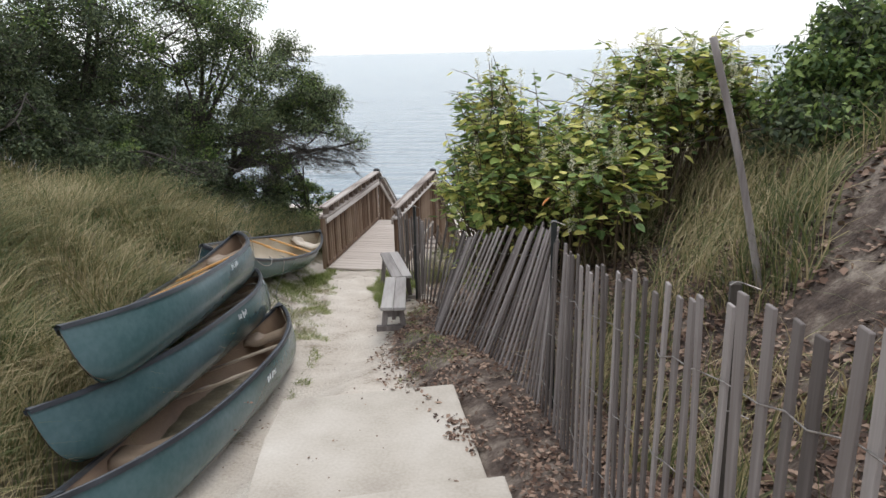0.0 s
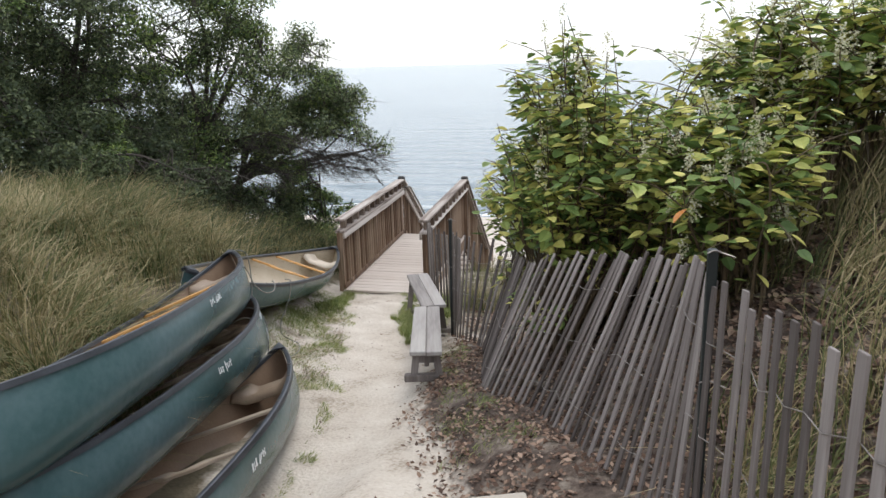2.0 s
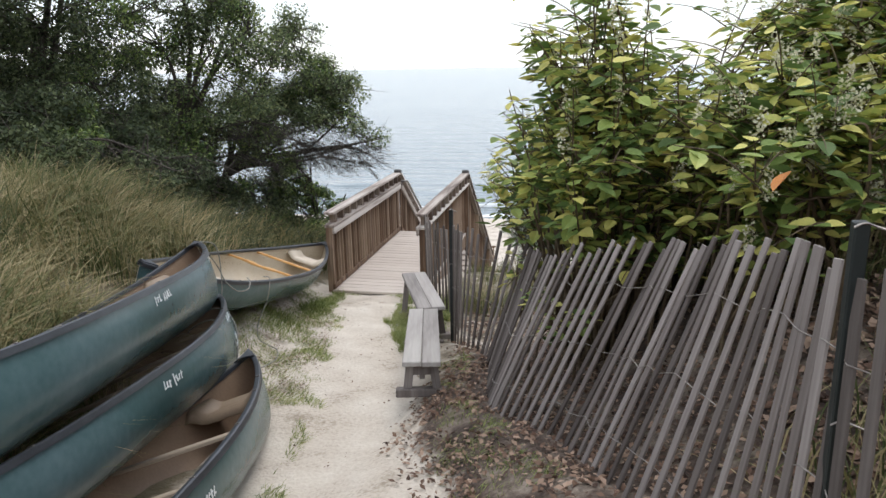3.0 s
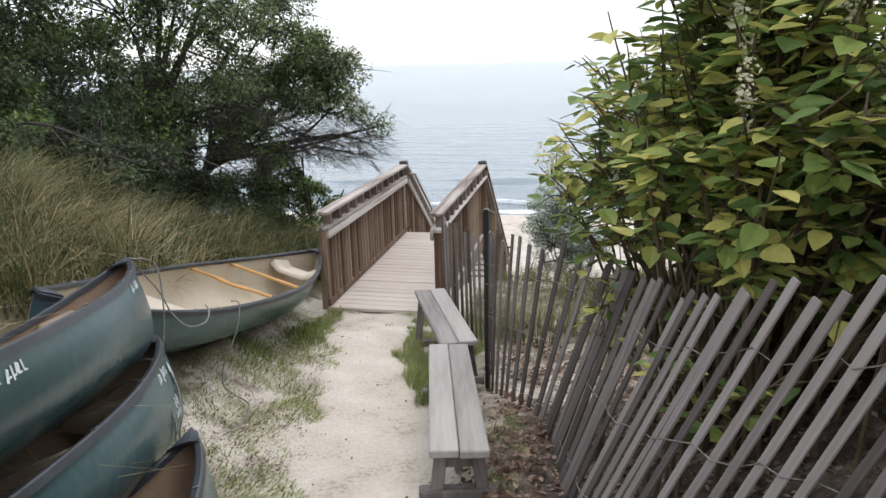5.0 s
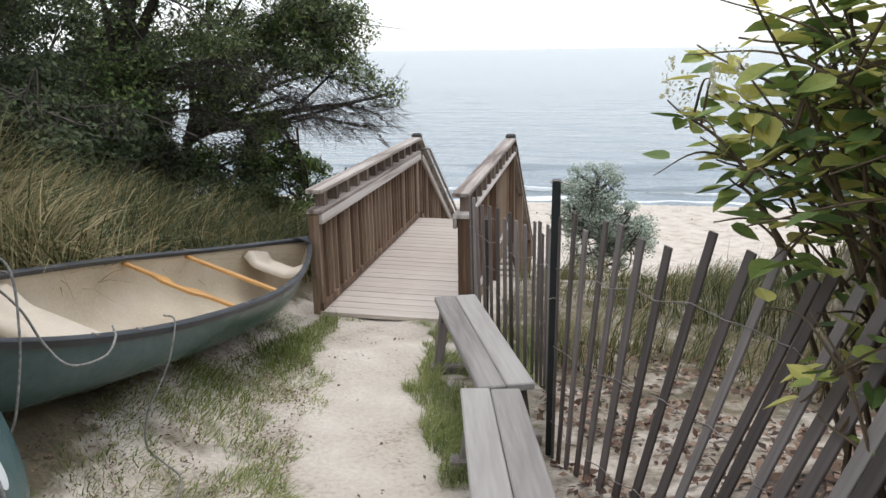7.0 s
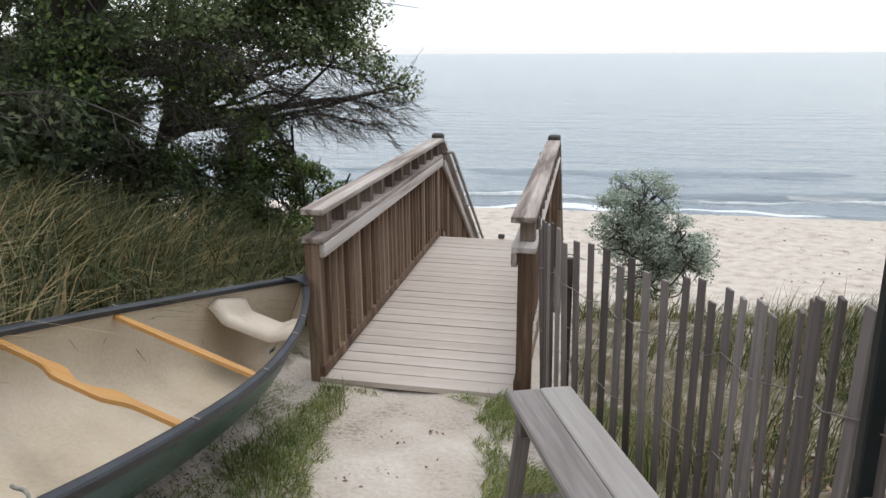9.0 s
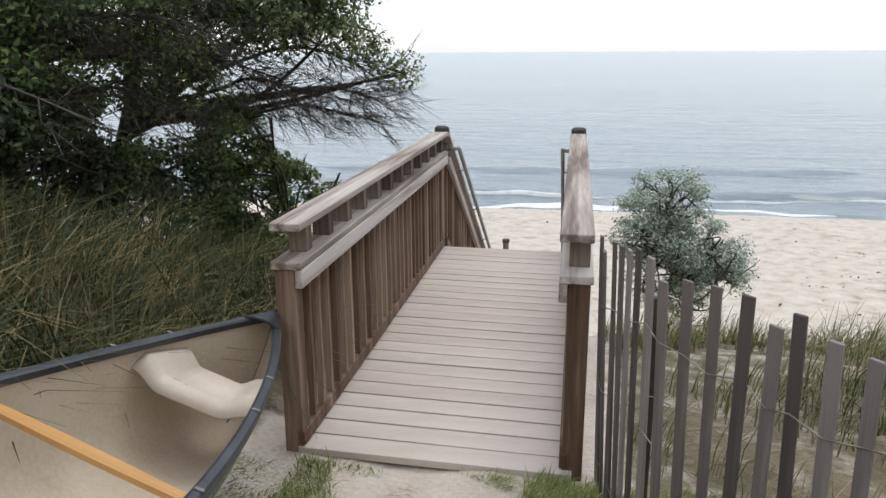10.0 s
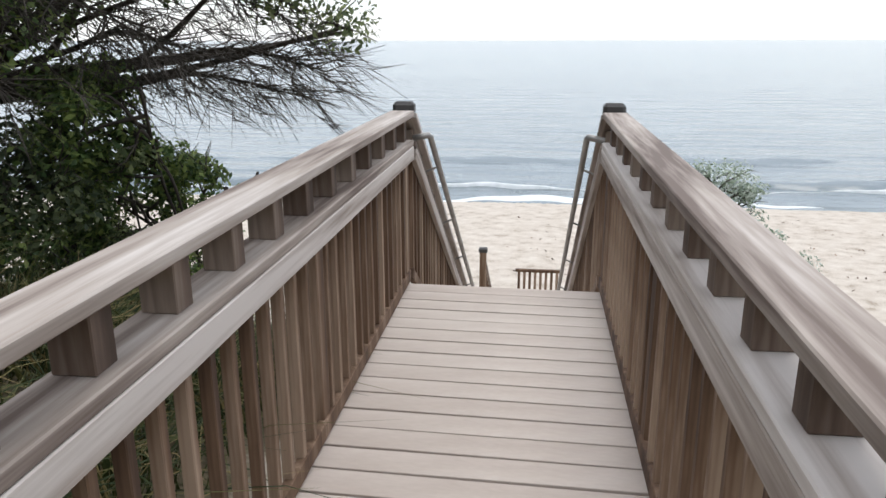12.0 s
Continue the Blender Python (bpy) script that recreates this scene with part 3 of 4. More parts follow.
def decal(t, point, marks):
    """Small white bars standing for lettering on the path-side of the hull: s, a, length, height, slant."""
    for s, a, ln, hh, slant in marks:
        w, y, z = point(s, a, 0.0)
        w1, y1, z1 = point(s + 0.01, a, 0.0)
        w2, y2, z2 = point(s, a + 0.04, 0.0)
        ey = Vector((w1 - w, y1 - y, z1 - z)).normalized()
        ez = Vector((w2 - w, y2 - y, z2 - z))
        ez = (ez - ey * ez.dot(ey)).normalized()
        ex = ey.cross(ez)
        m = Matrix((ex, ey, ez)).transposed().to_4x4()
        m.translation = Vector((w, y, z)) + ex * 0.002
        o = part("decal", box((0.002, ln, hh), 0), WHITE, t)
        o.matrix_basis = m @ pose(0, 0, 0, slant)


def lettering(s0, a, seed, n=8):
    r = random.Random(seed)
    out = []
    for k in range(n):
        if k == n // 2 - 1:
            continue
        out.append((s0 + k * 0.014, a + r.uniform(-0.01, 0.01), r.choice((0.008, 0.012, 0.02)), r.uniform(0.03, 0.05) * (1.5 if k in (0, n // 2) else 1), r.uniform(-25, 5)))
        out.append((s0 + k * 0.014 + 0.004, a + r.choice((-0.02, 0.015)), 0.02, 0.007, r.uniform(-10, 10)))
    return out


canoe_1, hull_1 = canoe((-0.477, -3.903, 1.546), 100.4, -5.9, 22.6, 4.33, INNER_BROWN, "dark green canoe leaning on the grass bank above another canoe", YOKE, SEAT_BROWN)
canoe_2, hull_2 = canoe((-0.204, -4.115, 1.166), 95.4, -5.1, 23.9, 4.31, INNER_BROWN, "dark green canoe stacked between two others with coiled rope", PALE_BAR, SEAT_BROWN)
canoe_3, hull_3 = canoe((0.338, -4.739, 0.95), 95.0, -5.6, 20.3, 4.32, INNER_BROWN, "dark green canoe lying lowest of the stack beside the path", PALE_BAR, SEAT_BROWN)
canoe_4, hull_4 = canoe((-0.71, -0.185, 0.647), 90.8, -11.5, -15.6, 4.35, INNER, "green canoe with beige interior tilted open beside the railing", YOKE, SEAT, skew=0.1)


decal(canoe_1, hull_1, lettering(0.02, 0.91, 1))
decal(canoe_1, hull_1, lettering(0.70, 0.95, 5, 7))
decal(canoe_2, hull_2, lettering(0.08, 0.87, 2))
decal(canoe_2, hull_2, lettering(0.74, 0.93, 6, 7))
decal(canoe_2, hull_2, [(0.80 + 0.012 * k, 0.68 - 0.03 * (k % 2), 0.012, 0.05, -10) for k in range(4)] + [(0.80 + 0.012 * k, 0.55, 0.012, 0.025, 10) for k in range(5)])
decal(canoe_3, hull_3, lettering(0.05, 0.82, 3))
# oval mark
w, y, z = hull_2(0.88, 0.84, 0.0)
w1, y1, z1 = hull_2(0.90, 0.84, 0.0)
w2, y2, z2 = hull_2(0.88, 0.90, 0.0)
ey = Vector((w1 - w, y1 - y, z1 - z)).normalized()
ez = Vector((w2 - w, y2 - y, z2 - z))
ez = (ez - ey * ez.dot(ey)).normalized()
bm = bmesh.new()
bmesh.ops.create_circle(bm, cap_ends=True, radius=1, segments=20)
bmesh.ops.transform(bm, matrix=Matrix.Diagonal((0.042, 0.066, 1, 1)), verts=bm.verts)
o = part("decal", bm, WHITE, canoe_2, "white oval sticker")
m = Matrix((ey, ez, ey.cross(ez))).transposed().to_4x4()
m.translation = Vector((w, y, z)) + ey.cross(ez) * 0.004
o.matrix_basis = m

# ropes on the canoes
ROPES = [
    ("rope", "grey rope arching out of one canoe over its gunwale", [(-0.36, -4.48, 0.88), (-0.23, -4.53, 1.03), (-0.03, -4.58, 1.13), (0.12, -4.62, 1.08), (0.19, -4.65, 0.97), (0.19, -4.66, 0.85), (0.24, -4.70, 0.83), (0.30, -4.74, 0.95)], 0.006),
    ("rope", "grey rope arching out of one canoe over its gunwale", [(-0.30, -4.32, 1.0), (-0.18, -4.34, 1.12), (-0.04, -4.37, 1.14), (0.06, -4.40, 1.05), (0.10, -4.45, 0.90), (0.11, -4.52, 0.72)], 0.006),
    ("rope", "thin grey rope hanging over the canoe's gunwale", [(-0.45, -3.93, 1.57), (-0.36, -3.80, 1.50), (-0.30, -3.86, 1.25), (-0.28, -3.95, 1.02), (-0.29, -3.98, 0.95)], 0.005),
    ("rope", "pale thin line drooping over the canoe's side", [(-0.44, -3.90, 1.54), (-0.40, -3.74, 1.32), (-0.35, -3.70, 1.16), (-0.25, -3.70, 1.08), (-0.24, -3.52, 1.04), (-0.27, -3.40, 1.07), (-0.33, -3.33, 1.09)], 0.005),
    ("rope", "pale thin line hanging from the gunwale to the sand", [(-0.38, -2.88, 0.97), (-0.30, -2.92, 0.96), (-0.28, -3.04, 0.80), (-0.33, -3.17, 0.60), (-0.32, -3.22, 0.46), (-0.2, -3.28, 0.42), (-0.07, -3.37, 0.41), (0.01, -3.60, 0.42), (0.0, -3.87, 0.45)], 0.005),
]
for nm, lb, pts, rad in ROPES:
    t = thing(nm, lb, "rope", "ropes on the canoes")
    line_pts = bend(pts, 10)
    line_pts = [Vector((p.x, p.y, max(p.z, float(ground_z(p.x, p.y)) + rad))) for p in line_pts]
    part("line", tube(line_pts, rad, 6), ROPE, t, smooth=True)


# ---- slat fence ----
fence = thing("sand_fence", "weathered grey slat and wire sand fence leaning beside the path", "fence")
line = bend([(x, y, 0) for x, y in FENCE], 40)
slat_meshes = []
for w, h in ((0.038, 1.22), (0.040, 1.20), (0.035, 1.23), (0.037, 1.18), (0.028, 1.22), (0.031, 1.19), (0.026, 1.23), (0.029, 1.21)):
    me = bpy.data.meshes.new("slat")
    bm = box((w, 0.011, h), 0.002, (0, 0, h / 2))
    bm.to_mesh(me)
    bm.free()
    me.materials.append(SLAT_WOOD)
    slat_meshes.append(me)
rng = random.Random(4)
LEAN_Y = (-12.3, -8.6, -7.6, -7.1, -6.6, -6.0, -5.3, -4.9, -4.4, -3.8, -3.6, -3.4, -2.9, -1.0)
LEAN_DX = (0.0, 0.0, 0.05, 0.24, 0.36, 0.43, 0.44, 0.40, 0.35, 0.35, 0.27, 0.15, 0.02, -0.03)
LEAN_DY = (0.0, 0.0, 0.10, 0.12, 0.04, -0.08, -0.17, -0.16, -0.05, -0.02, 0.0, 0.0, 0.0, 0.0)
run, last, wires = 0.0, line[0], [[], [], []]
for p in line[1:]:
    run += (p - last).length
    d = (p - last).normalized()
    last = p
    leaning = -7.6 < p.y < -2.7
    if run < (0.1 if -4.8 < p.y < -3.2 else 0.074 if leaning else 0.092) + rng.uniform(-0.008, 0.008):
        continue
    run = 0.0
    loose = 2.0 if rng.random() < 0.08 else 1.0
    up = Vector((float(np.interp(p.y, LEAN_Y, LEAN_DX)) + loose * rng.uniform(-0.018, 0.018), float(np.interp(p.y, LEAN_Y, LEAN_DY)) + loose * rng.uniform(-0.022, 0.022), 1.1)).normalized()
    d = d.lerp(Vector((0.8, -0.6, 0)), 0.45 * float(smoothstep(-3.0, -3.5, p.y) * smoothstep(-5.6, -4.6, p.y))).normalized()
    side = (d - up * d.dot(up)).normalized()
    face = side.cross(up)
    turn = Matrix.Rotation(rng.uniform(-0.12, 0.12), 3, "Z")
    m = (Matrix((side, face, up)).transposed() @ turn).to_4x4()
    z = float(ground_z(p.x, p.y)) - 0.05 - 0.14 * float(smoothstep(-2.9, -2.0, p.y)) + 0.10 * float(smoothstep(-1.7, -0.9, p.y)) - float(np.interp(p.y, (-5.3, -4.3, -3.4, -2.8), (0, 0.11, 0.10, 0.02))) + rng.uniform(-0.015, 0.02)
    m.translation = (p.x, p.y, z)
    o = part("slat", rng.choice(slat_meshes[4:] if -7.6 < p.y < -4.7 else slat_meshes[:4]), None, fence)
    o.matrix_basis = m
    for wpath, hh in zip(wires, (0.25, 0.62, 0.98)):
        wpath.append(Vector((p.x, p.y, z)) + up * (hh + rng.uniform(-0.01, 0.01)) + face * rng.choice((-0.009, 0.009)))
for wpath in wires:
    part("wire", tube(wpath, 0.0022, 4), METAL, fence, "twisted galvanised wire")
for (x, y), h, mt, lb in (((1.46, -2.84), 1.39, POST_GREEN, "dark green metal stake holding the slat fence"), ((3.27, -7.5), 1.37, POST_GREEN, "dark green metal stake holding the slat fence"), ((3.88, -9.5), 1.26, BARK, "dark brown wooden stake holding the slat fence"), ((0.86, -0.62), 1.05, BARK, "dark brown wooden stake holding the slat fence")):
    z = float(ground_z(x, y))
    t = thing("fence_post", lb, "fence post", "fence stakes")
    part("stake", box((0.036, 0.036, h), 0.004, (x + 0.03, y, z + h / 2 - 0.1)), mt, t)
    for hh in (0.55, 0.92):
        part("wire_tie", tube(bend([(x + 0.005, y - 0.03, z + hh * h), (x + 0.03, y - 0.026, z + hh * h + 0.01), (x + 0.06, y - 0.02, z + hh * h), (x + 0.10, y - 0.04, z + hh * h - 0.01)], 4), 0.003, 4), METAL, t, "pale wire tie")


# ---- steps of the landing ----
def prism(corners, top, thick, inset=0.0, bevel=0.012):
    """An upright block over a ground plan, its top edges rounded and its sides set back by inset."""
    cx, cy = sum(x for x, _ in corners) / len(corners), sum(y for _, y in corners) / len(corners)
    bm = bmesh.new()
    vs = []
    for x, y in corners:
        d = Vector((cx - x, cy - y)).normalized() * inset
        vs.append(bm.verts.new((x + d.x, y + d.y, top - thick)))
    f = bm.faces.new(vs)
    ext = bmesh.ops.extrude_face_region(bm, geom=[f])
    bmesh.ops.translate(bm, vec=(0, 0, thick), verts=[v for v in ext["geom"] if isinstance(v, bmesh.types.BMVert)])
    bmesh.ops.recalc_face_normals(bm, faces=bm.faces)
    if bevel:
        bmesh.ops.bevel(bm, geom=[e for e in bm.edges if all(v.co.z > top - 0.01 for v in e.verts)], offset=bevel, segments=2, affect="EDGES")
    return bm


STEP = mat("sandy_concrete", [(0.3, (0.31, 0.265, 0.215)), (0.5, (0.455, 0.405, 0.34)), (0.7, (0.57, 0.52, 0.455))], 0.9, 1.8, 8, bump=0.4, fine=50, bump_dist=0.012)


def slab(name, label, corners, top, thick):
    t = thing(name, label, "step", "landing steps")
    part("tread", prism(corners, top, 0.075), STEP, t)
    part("riser", prism(corners, top - 0.077, thick - 0.077, 0.022, 0), STEP, t)
    return t


slab("landing_step", "sand-covered pale concrete landing step at the path's head", [(1.415, -7.436), (2.586, -7.047), (3.06, -8.6), (1.74, -9.05), (1.645, -8.6), (1.50, -8.0)], 1.22, 0.4)
slab("landing_step", "sand-covered pale concrete upper step with a square edge", [(1.80, -8.95), (3.066, -8.487), (3.42, -9.75), (2.1, -10.2)], 1.40, 0.4)


# ---- vegetation ----
def leaf_cloud(name, centres, normals, lengths, aspect, material, seed, droop=0.0):
    """Joined four-cornered folded leaves at the given places."""
    r = np.random.default_rng(seed)
    n = len(centres)
    d = r.normal(size=(n, 3))
    d[:, 2] -= droop
    nz = normals / np.linalg.norm(normals, axis=1, keepdims=True)
    d -= (d * nz).sum(1, keepdims=True) * nz
    d /= np.linalg.norm(d, axis=1, keepdims=True) + 1e-9
    s = np.cross(nz, d)
    L = lengths[:, None]
    v = np.stack([centres - d * L / 2, centres + s * L * aspect / 2 + nz * L * 0.08, centres + d * L / 2, centres - s * L * aspect / 2 + nz * L * 0.08], 1).reshape(-1, 3)
    return quads_mesh(name, v, np.arange(4 * n).reshape(n, 4), material)


def inside_ball(r, n, c, rad):
    d = r.normal(size=(n, 3))
    d /= np.linalg.norm(d, axis=1, keepdims=True)
    return np.array(c) + d * (r.random((n, 1)) ** 0.45) * np.array(rad)


def tree(name, label, category, base, fork, volumes, n_clump, clump_r, per_clump, leaf, material, seed, trunk_r=0.12, twigs=5, bright=0.0, group="trees on the bank", bare=()):
    """Trunk, limbs to each clump, twigs and clumps of leaves inside the volumes (centre, radii)."""
    r = np.random.default_rng(seed)
    t = thing(name, label, category, group)
    bm = bmesh.new()
    base, fork = Vector(base), Vector(fork)
    mid = (base + fork) / 2 + Vector(r.normal(size=3) * 0.12)
    tube(bend([base - Vector((0, 0, 0.3)), mid, fork], 6), list(np.linspace(trunk_r, trunk_r * 0.65, 13)), 8, bm)
    pos, nor, pos_b, nor_b = [], [], [], []
    mains = []
    for c, rad in volumes:
        c = Vector(c)
        for k in range(2):
            aim = c + Vector(r.normal(size=3) * np.array(rad) * 0.4)
            limb = bend([mid.lerp(fork, r.uniform(0.5, 1.0)), fork.lerp(aim, 0.5) + Vector(r.normal(size=3) * 0.2), aim], 8)
            tube(limb, list(np.linspace(trunk_r * 0.42, 0.012, len(limb))), 5, bm)
            mains += limb[5:]
    weights = np.array([np.prod(v[1]) ** 0.8 for v in volumes])
    for c in range(n_clump):
        vol = volumes[r.choice(len(volumes), p=weights / weights.sum())]
        d = r.normal(size=3)
        d /= np.linalg.norm(d)
        centre = np.array(vol[0]) + d * (r.random() ** 0.35) * np.array(vol[1])
        start = min(mains, key=lambda q: (q - Vector(centre)).length * r.uniform(0.8, 1.3))
        bow = (start + Vector(centre)) / 2 + Vector((0, 0, r.uniform(-0.1, 0.15))) + Vector(r.normal(size=3) * 0.08)
        limb = bend([start, bow, Vector(centre)], 5)
        tube(limb, list(np.linspace(0.014, 0.006, len(limb))), 4, bm)
        cr = clump_r * r.uniform(0.65, 1.3)
        for k in range(twigs):
            tip = Vector(centre) + Vector(r.normal(size=3)) * cr * 0.75
            tube([limb[-3], (limb[-1] + tip) / 2 + Vector(r.normal(size=3) * 0.04), tip], [0.008, 0.005, 0.002], 3, bm)
        n = int(per_clump * (cr / clump_r) ** 2)
        p = inside_ball(r, n, centre, (cr, cr, cr * 0.7))
        nn = r.normal(size=(n, 3)) * 0.7 + np.array((0, 0, 0.7)) + (p - centre) * 0.8 / cr
        if r.random() < bright:
            pos_b.append(p), nor_b.append(nn)
        else:
            pos.append(p), nor.append(nn)
    for a, b, drop, cnt in bare:
        a, b = Vector(a), Vector(b)
        limb = bend([fork, a, (a + b) / 2 + Vector((0, 0, 0.12)), b], 8)
        tube(limb, list(np.linspace(0.03, 0.006, len(limb))), 5, bm)
        for k in range(cnt):
            s = limb[int(r.integers(8, len(limb)))]
            e = s + Vector((r.uniform(0.0, 0.55), r.uniform(-0.45, 0.25), r.uniform(-drop, 0.16)))
            m = (s + e) / 2 + Vector(r.normal(size=3) * 0.05)
            tube([s, m, e], [0.006, 0.004, 0.0015], 3, bm)
            for j in range(5):
                tube([m.lerp(e, r.random()), e + Vector((r.uniform(-0.05, 0.28), r.uniform(-0.2, 0.15), r.uniform(-0.22, 0.1)))], [0.0035, 0.0012], 3, bm)
    part("trunk", bm, BARK, t, smooth=True)
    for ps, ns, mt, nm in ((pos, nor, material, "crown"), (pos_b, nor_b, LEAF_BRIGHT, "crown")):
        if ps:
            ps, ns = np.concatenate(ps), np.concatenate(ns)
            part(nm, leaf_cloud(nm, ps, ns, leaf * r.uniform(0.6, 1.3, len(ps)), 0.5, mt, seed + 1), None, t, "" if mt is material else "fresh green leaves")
    return t


def gz(x, y):
    return float(ground_z(x, y))


tree("tree", "dark green seaside tree with a rounded crown over the railing", "tree", (-4.9, 4.2, gz(-4.9, 4.2)), (-4.3, 4.4, 1.2), [((-2.35, 4.1, 2.45), (0.75, 0.75, 0.7)), ((-2.65, 4.3, 3.5), (0.6, 0.6, 0.6)), ((-2.0, 4.45, 2.65), (0.42, 0.5, 0.5)), ((-1.95, 4.3, 1.95), (0.55, 0.6, 0.32)), ((-1.33, 5.1, 1.5), (0.16, 0.25, 0.3)), ((-3.3, 4.2, 2.2), (0.8, 0.6, 0.6))], 122, 0.3, 240, 0.06, LEAF_UNSHADED, 11, 0.11, bright=0.12,
     bare=(((-2.8, 4.8, 1.35), (-1.5, 5.0, 1.25), 0.4, 80), ((-3.0, 4.4, 1.15), (-1.7, 4.7, 1.1), 0.35, 70), ((-3.2, 4.2, 1.4), (-2.2, 4.0, 1.45), 0.4, 55), ((-2.9, 4.6, 1.75), (-1.8, 4.8, 1.7), 0.35, 60)))
tree("tree", "tall dark green tree with fresh lower leaves on the bank", "tree", (-4.6, 2.6, gz(-4.6, 2.6)), (-4.2, 2.6, 2.0), [((-3.6, 2.6, 2.4), (1.0, 0.9, 0.8)), ((-3.2, 2.6, 3.4), (0.9, 0.8, 0.8)), ((-3.4, 3.0, 4.4), (0.8, 0.8, 0.7)), ((-4.5, 2.3, 4.3), (1.2, 1.0, 1.2)), ((-4.2, 2.0, 1.7), (0.8, 0.7, 0.5)), ((-3.2, 3.0, 1.75), (0.6, 0.5, 0.45))], 165, 0.35, 250, 0.064, LEAF_UNSHADED, 12, 0.14, bright=0.38,
     bare=(((-3.4, 3.0, 1.75), (-2.1, 3.5, 1.55), 0.4, 70), ((-3.7, 2.4, 1.5), (-2.6, 2.7, 1.3), 0.4, 50), ((-3.4, 2.2, 2.0), (-2.3, 2.6, 1.95), 0.35, 45)))
# Crowns given the darkened leaf have canopy shade painted into their colour.
tree("tree", "broad dark evergreen tree shading the grass bank", "tree", (-6.0, 1.0, gz(-6, 1)), (-5.8, 1.0, 2.4), [((-5.4, 1.2, 2.6), (1.3, 1.2, 1.3)), ((-5.4, 0.4, 4.3), (1.5, 1.4, 1.0)), ((-7.2, 1.0, 2.8), (1.3, 1.5, 1.4)), ((-5.2, 0.8, 5.4), (1.3, 1.2, 0.8))], 175, 0.38, 250, 0.07, LEAF_SHADED, 13, 0.17, bright=0.1,
     bare=(((-3.7, 0.6, 1.75), (-2.41, 1.2, 1.35), 0.25, 14), ((-4.2, -0.6, 2.1), (-2.5, -1.0, 1.85), 0.2, 12)))
tree("tree", "dark evergreen tree high on the bank above the canoes", "tree", (-6.4, -2.4, gz(-6.4, -2.4)), (-6.2, -2.4, 3.2), [((-5.8, -2.0, 3.6), (1.2, 1.5, 1.1)), ((-6.2, -3.6, 4.3), (1.3, 1.3, 1.0)), ((-5.6, -0.8, 3.0), (1.0, 0.9, 1.0))], 115, 0.38, 260, 0.07, LEAF_SHADED, 14, 0.16, bright=0.06)
tree("tree", "distant dark tree behind the bank", "tree", (-8.6, 4.5, gz(-8.6, 4.5)), (-8.4, 4.5, 2.0), [((-8.0, 4.6, 2.4), (2.0, 1.6, 1.8)), ((-6.0, 5.0, 2.0), (1.3, 1.2, 1.3))], 110, 0.4, 300, 0.1, LEAF_SHADED, 15, 0.16)
tree("shrub", "dense dark understorey shrub below the trees", "shrub", (-4.0, 3.1, gz(-4.0, 3.1)), (-4.0, 3.1, 0.9), [((-3.6, 3.4, 0.5), (0.9, 0.8, 0.6)), ((-4.3, 2.2, 0.95), (0.9, 0.8, 0.75)), ((-4.6, 3.6, 0.5), (1.0, 0.6, 0.8)), ((-5.3, 2.6, 1.0), (1.0, 0.8, 0.9))], 115, 0.28, 330, 0.065, LEAF_SHADED, 16, 0.05, bright=0.06, group="shrubs below the trees")
tree("shrub", "dark evergreen shrub at the top of the grass bank", "shrub", (-4.9, 0.9, gz(-4.9, 0.9)), (-4.9, 0.9, 2.0), [((-4.3, 1.1, 1.5), (0.7, 0.8, 0.8)), ((-4.8, -0.2, 2.1), (0.7, 0.9, 0.7)), ((-5.5, 1.2, 1.4), (0.8, 0.9, 0.7)), ((-3.5, 0.4, 1.45), (0.6, 0.7, 0.45)), ((-4.0, -1.3, 1.9), (0.6, 0.8, 0.45))], 140, 0.3, 330, 0.07, LEAF_SHADED, 21, 0.05, bright=0.06, group="shrubs below the trees")
tree("shrub", "dark evergreen shrub among the grass above the canoes", "shrub", (-5.2, -2.6, gz(-5.2, -2.6)), (-5.2, -2.6, 2.6), [((-4.9, -2.0, 2.6), (0.7, 0.9, 0.6)), ((-5.2, -3.8, 3.0), (0.8, 1.0, 0.7)), ((-5.6, -5.4, 3.4), (0.9, 1.0, 0.8))], 80, 0.3, 330, 0.07, LEAF_SHADED, 22, 0.05, bright=0.04, group="shrubs below the trees")
tree("shrub", "green leafy shrub with upright shoots beside the railing", "shrub", (-2.7, 4.8, gz(-2.7, 4.8)), (-2.7, 4.8, 0.0), [((-2.45, 4.7, 0.3), (0.45, 0.45, 0.4)), ((-3.3, 4.4, 0.35), (0.7, 0.5, 0.45)), ((-2.1, 4.5, 0.35), (0.2, 0.2, 0.25)), ((-3.0, 4.2, -0.3), (0.9, 0.6, 0.5)), ((-2.3, 3.5, -0.2), (0.5, 0.6, 0.4)), ((-2.85, 3.9, 0.95), (0.5, 0.5, 0.4))], 105, 0.2, 260, 0.06, LEAF_UNSHADED, 17, 0.03, bright=0.7, group="shrubs below the trees")
tree("tree", "green tree standing on the sandy dune", "tree", (6.8, -3.8, gz(6.8, -3.8)), (6.7, -3.8, 3.0), [((6.0, -3.9, 3.0), (0.6, 0.8, 0.6)), ((6.6, -4.4, 2.9), (0.9, 0.9, 0.8)), ((7.0, -3.8, 3.7), (1.0, 1.0, 0.7))], 130, 0.28, 300, 0.07, LEAF_BRIGHT, 18, 0.1, group="trees on the dune")
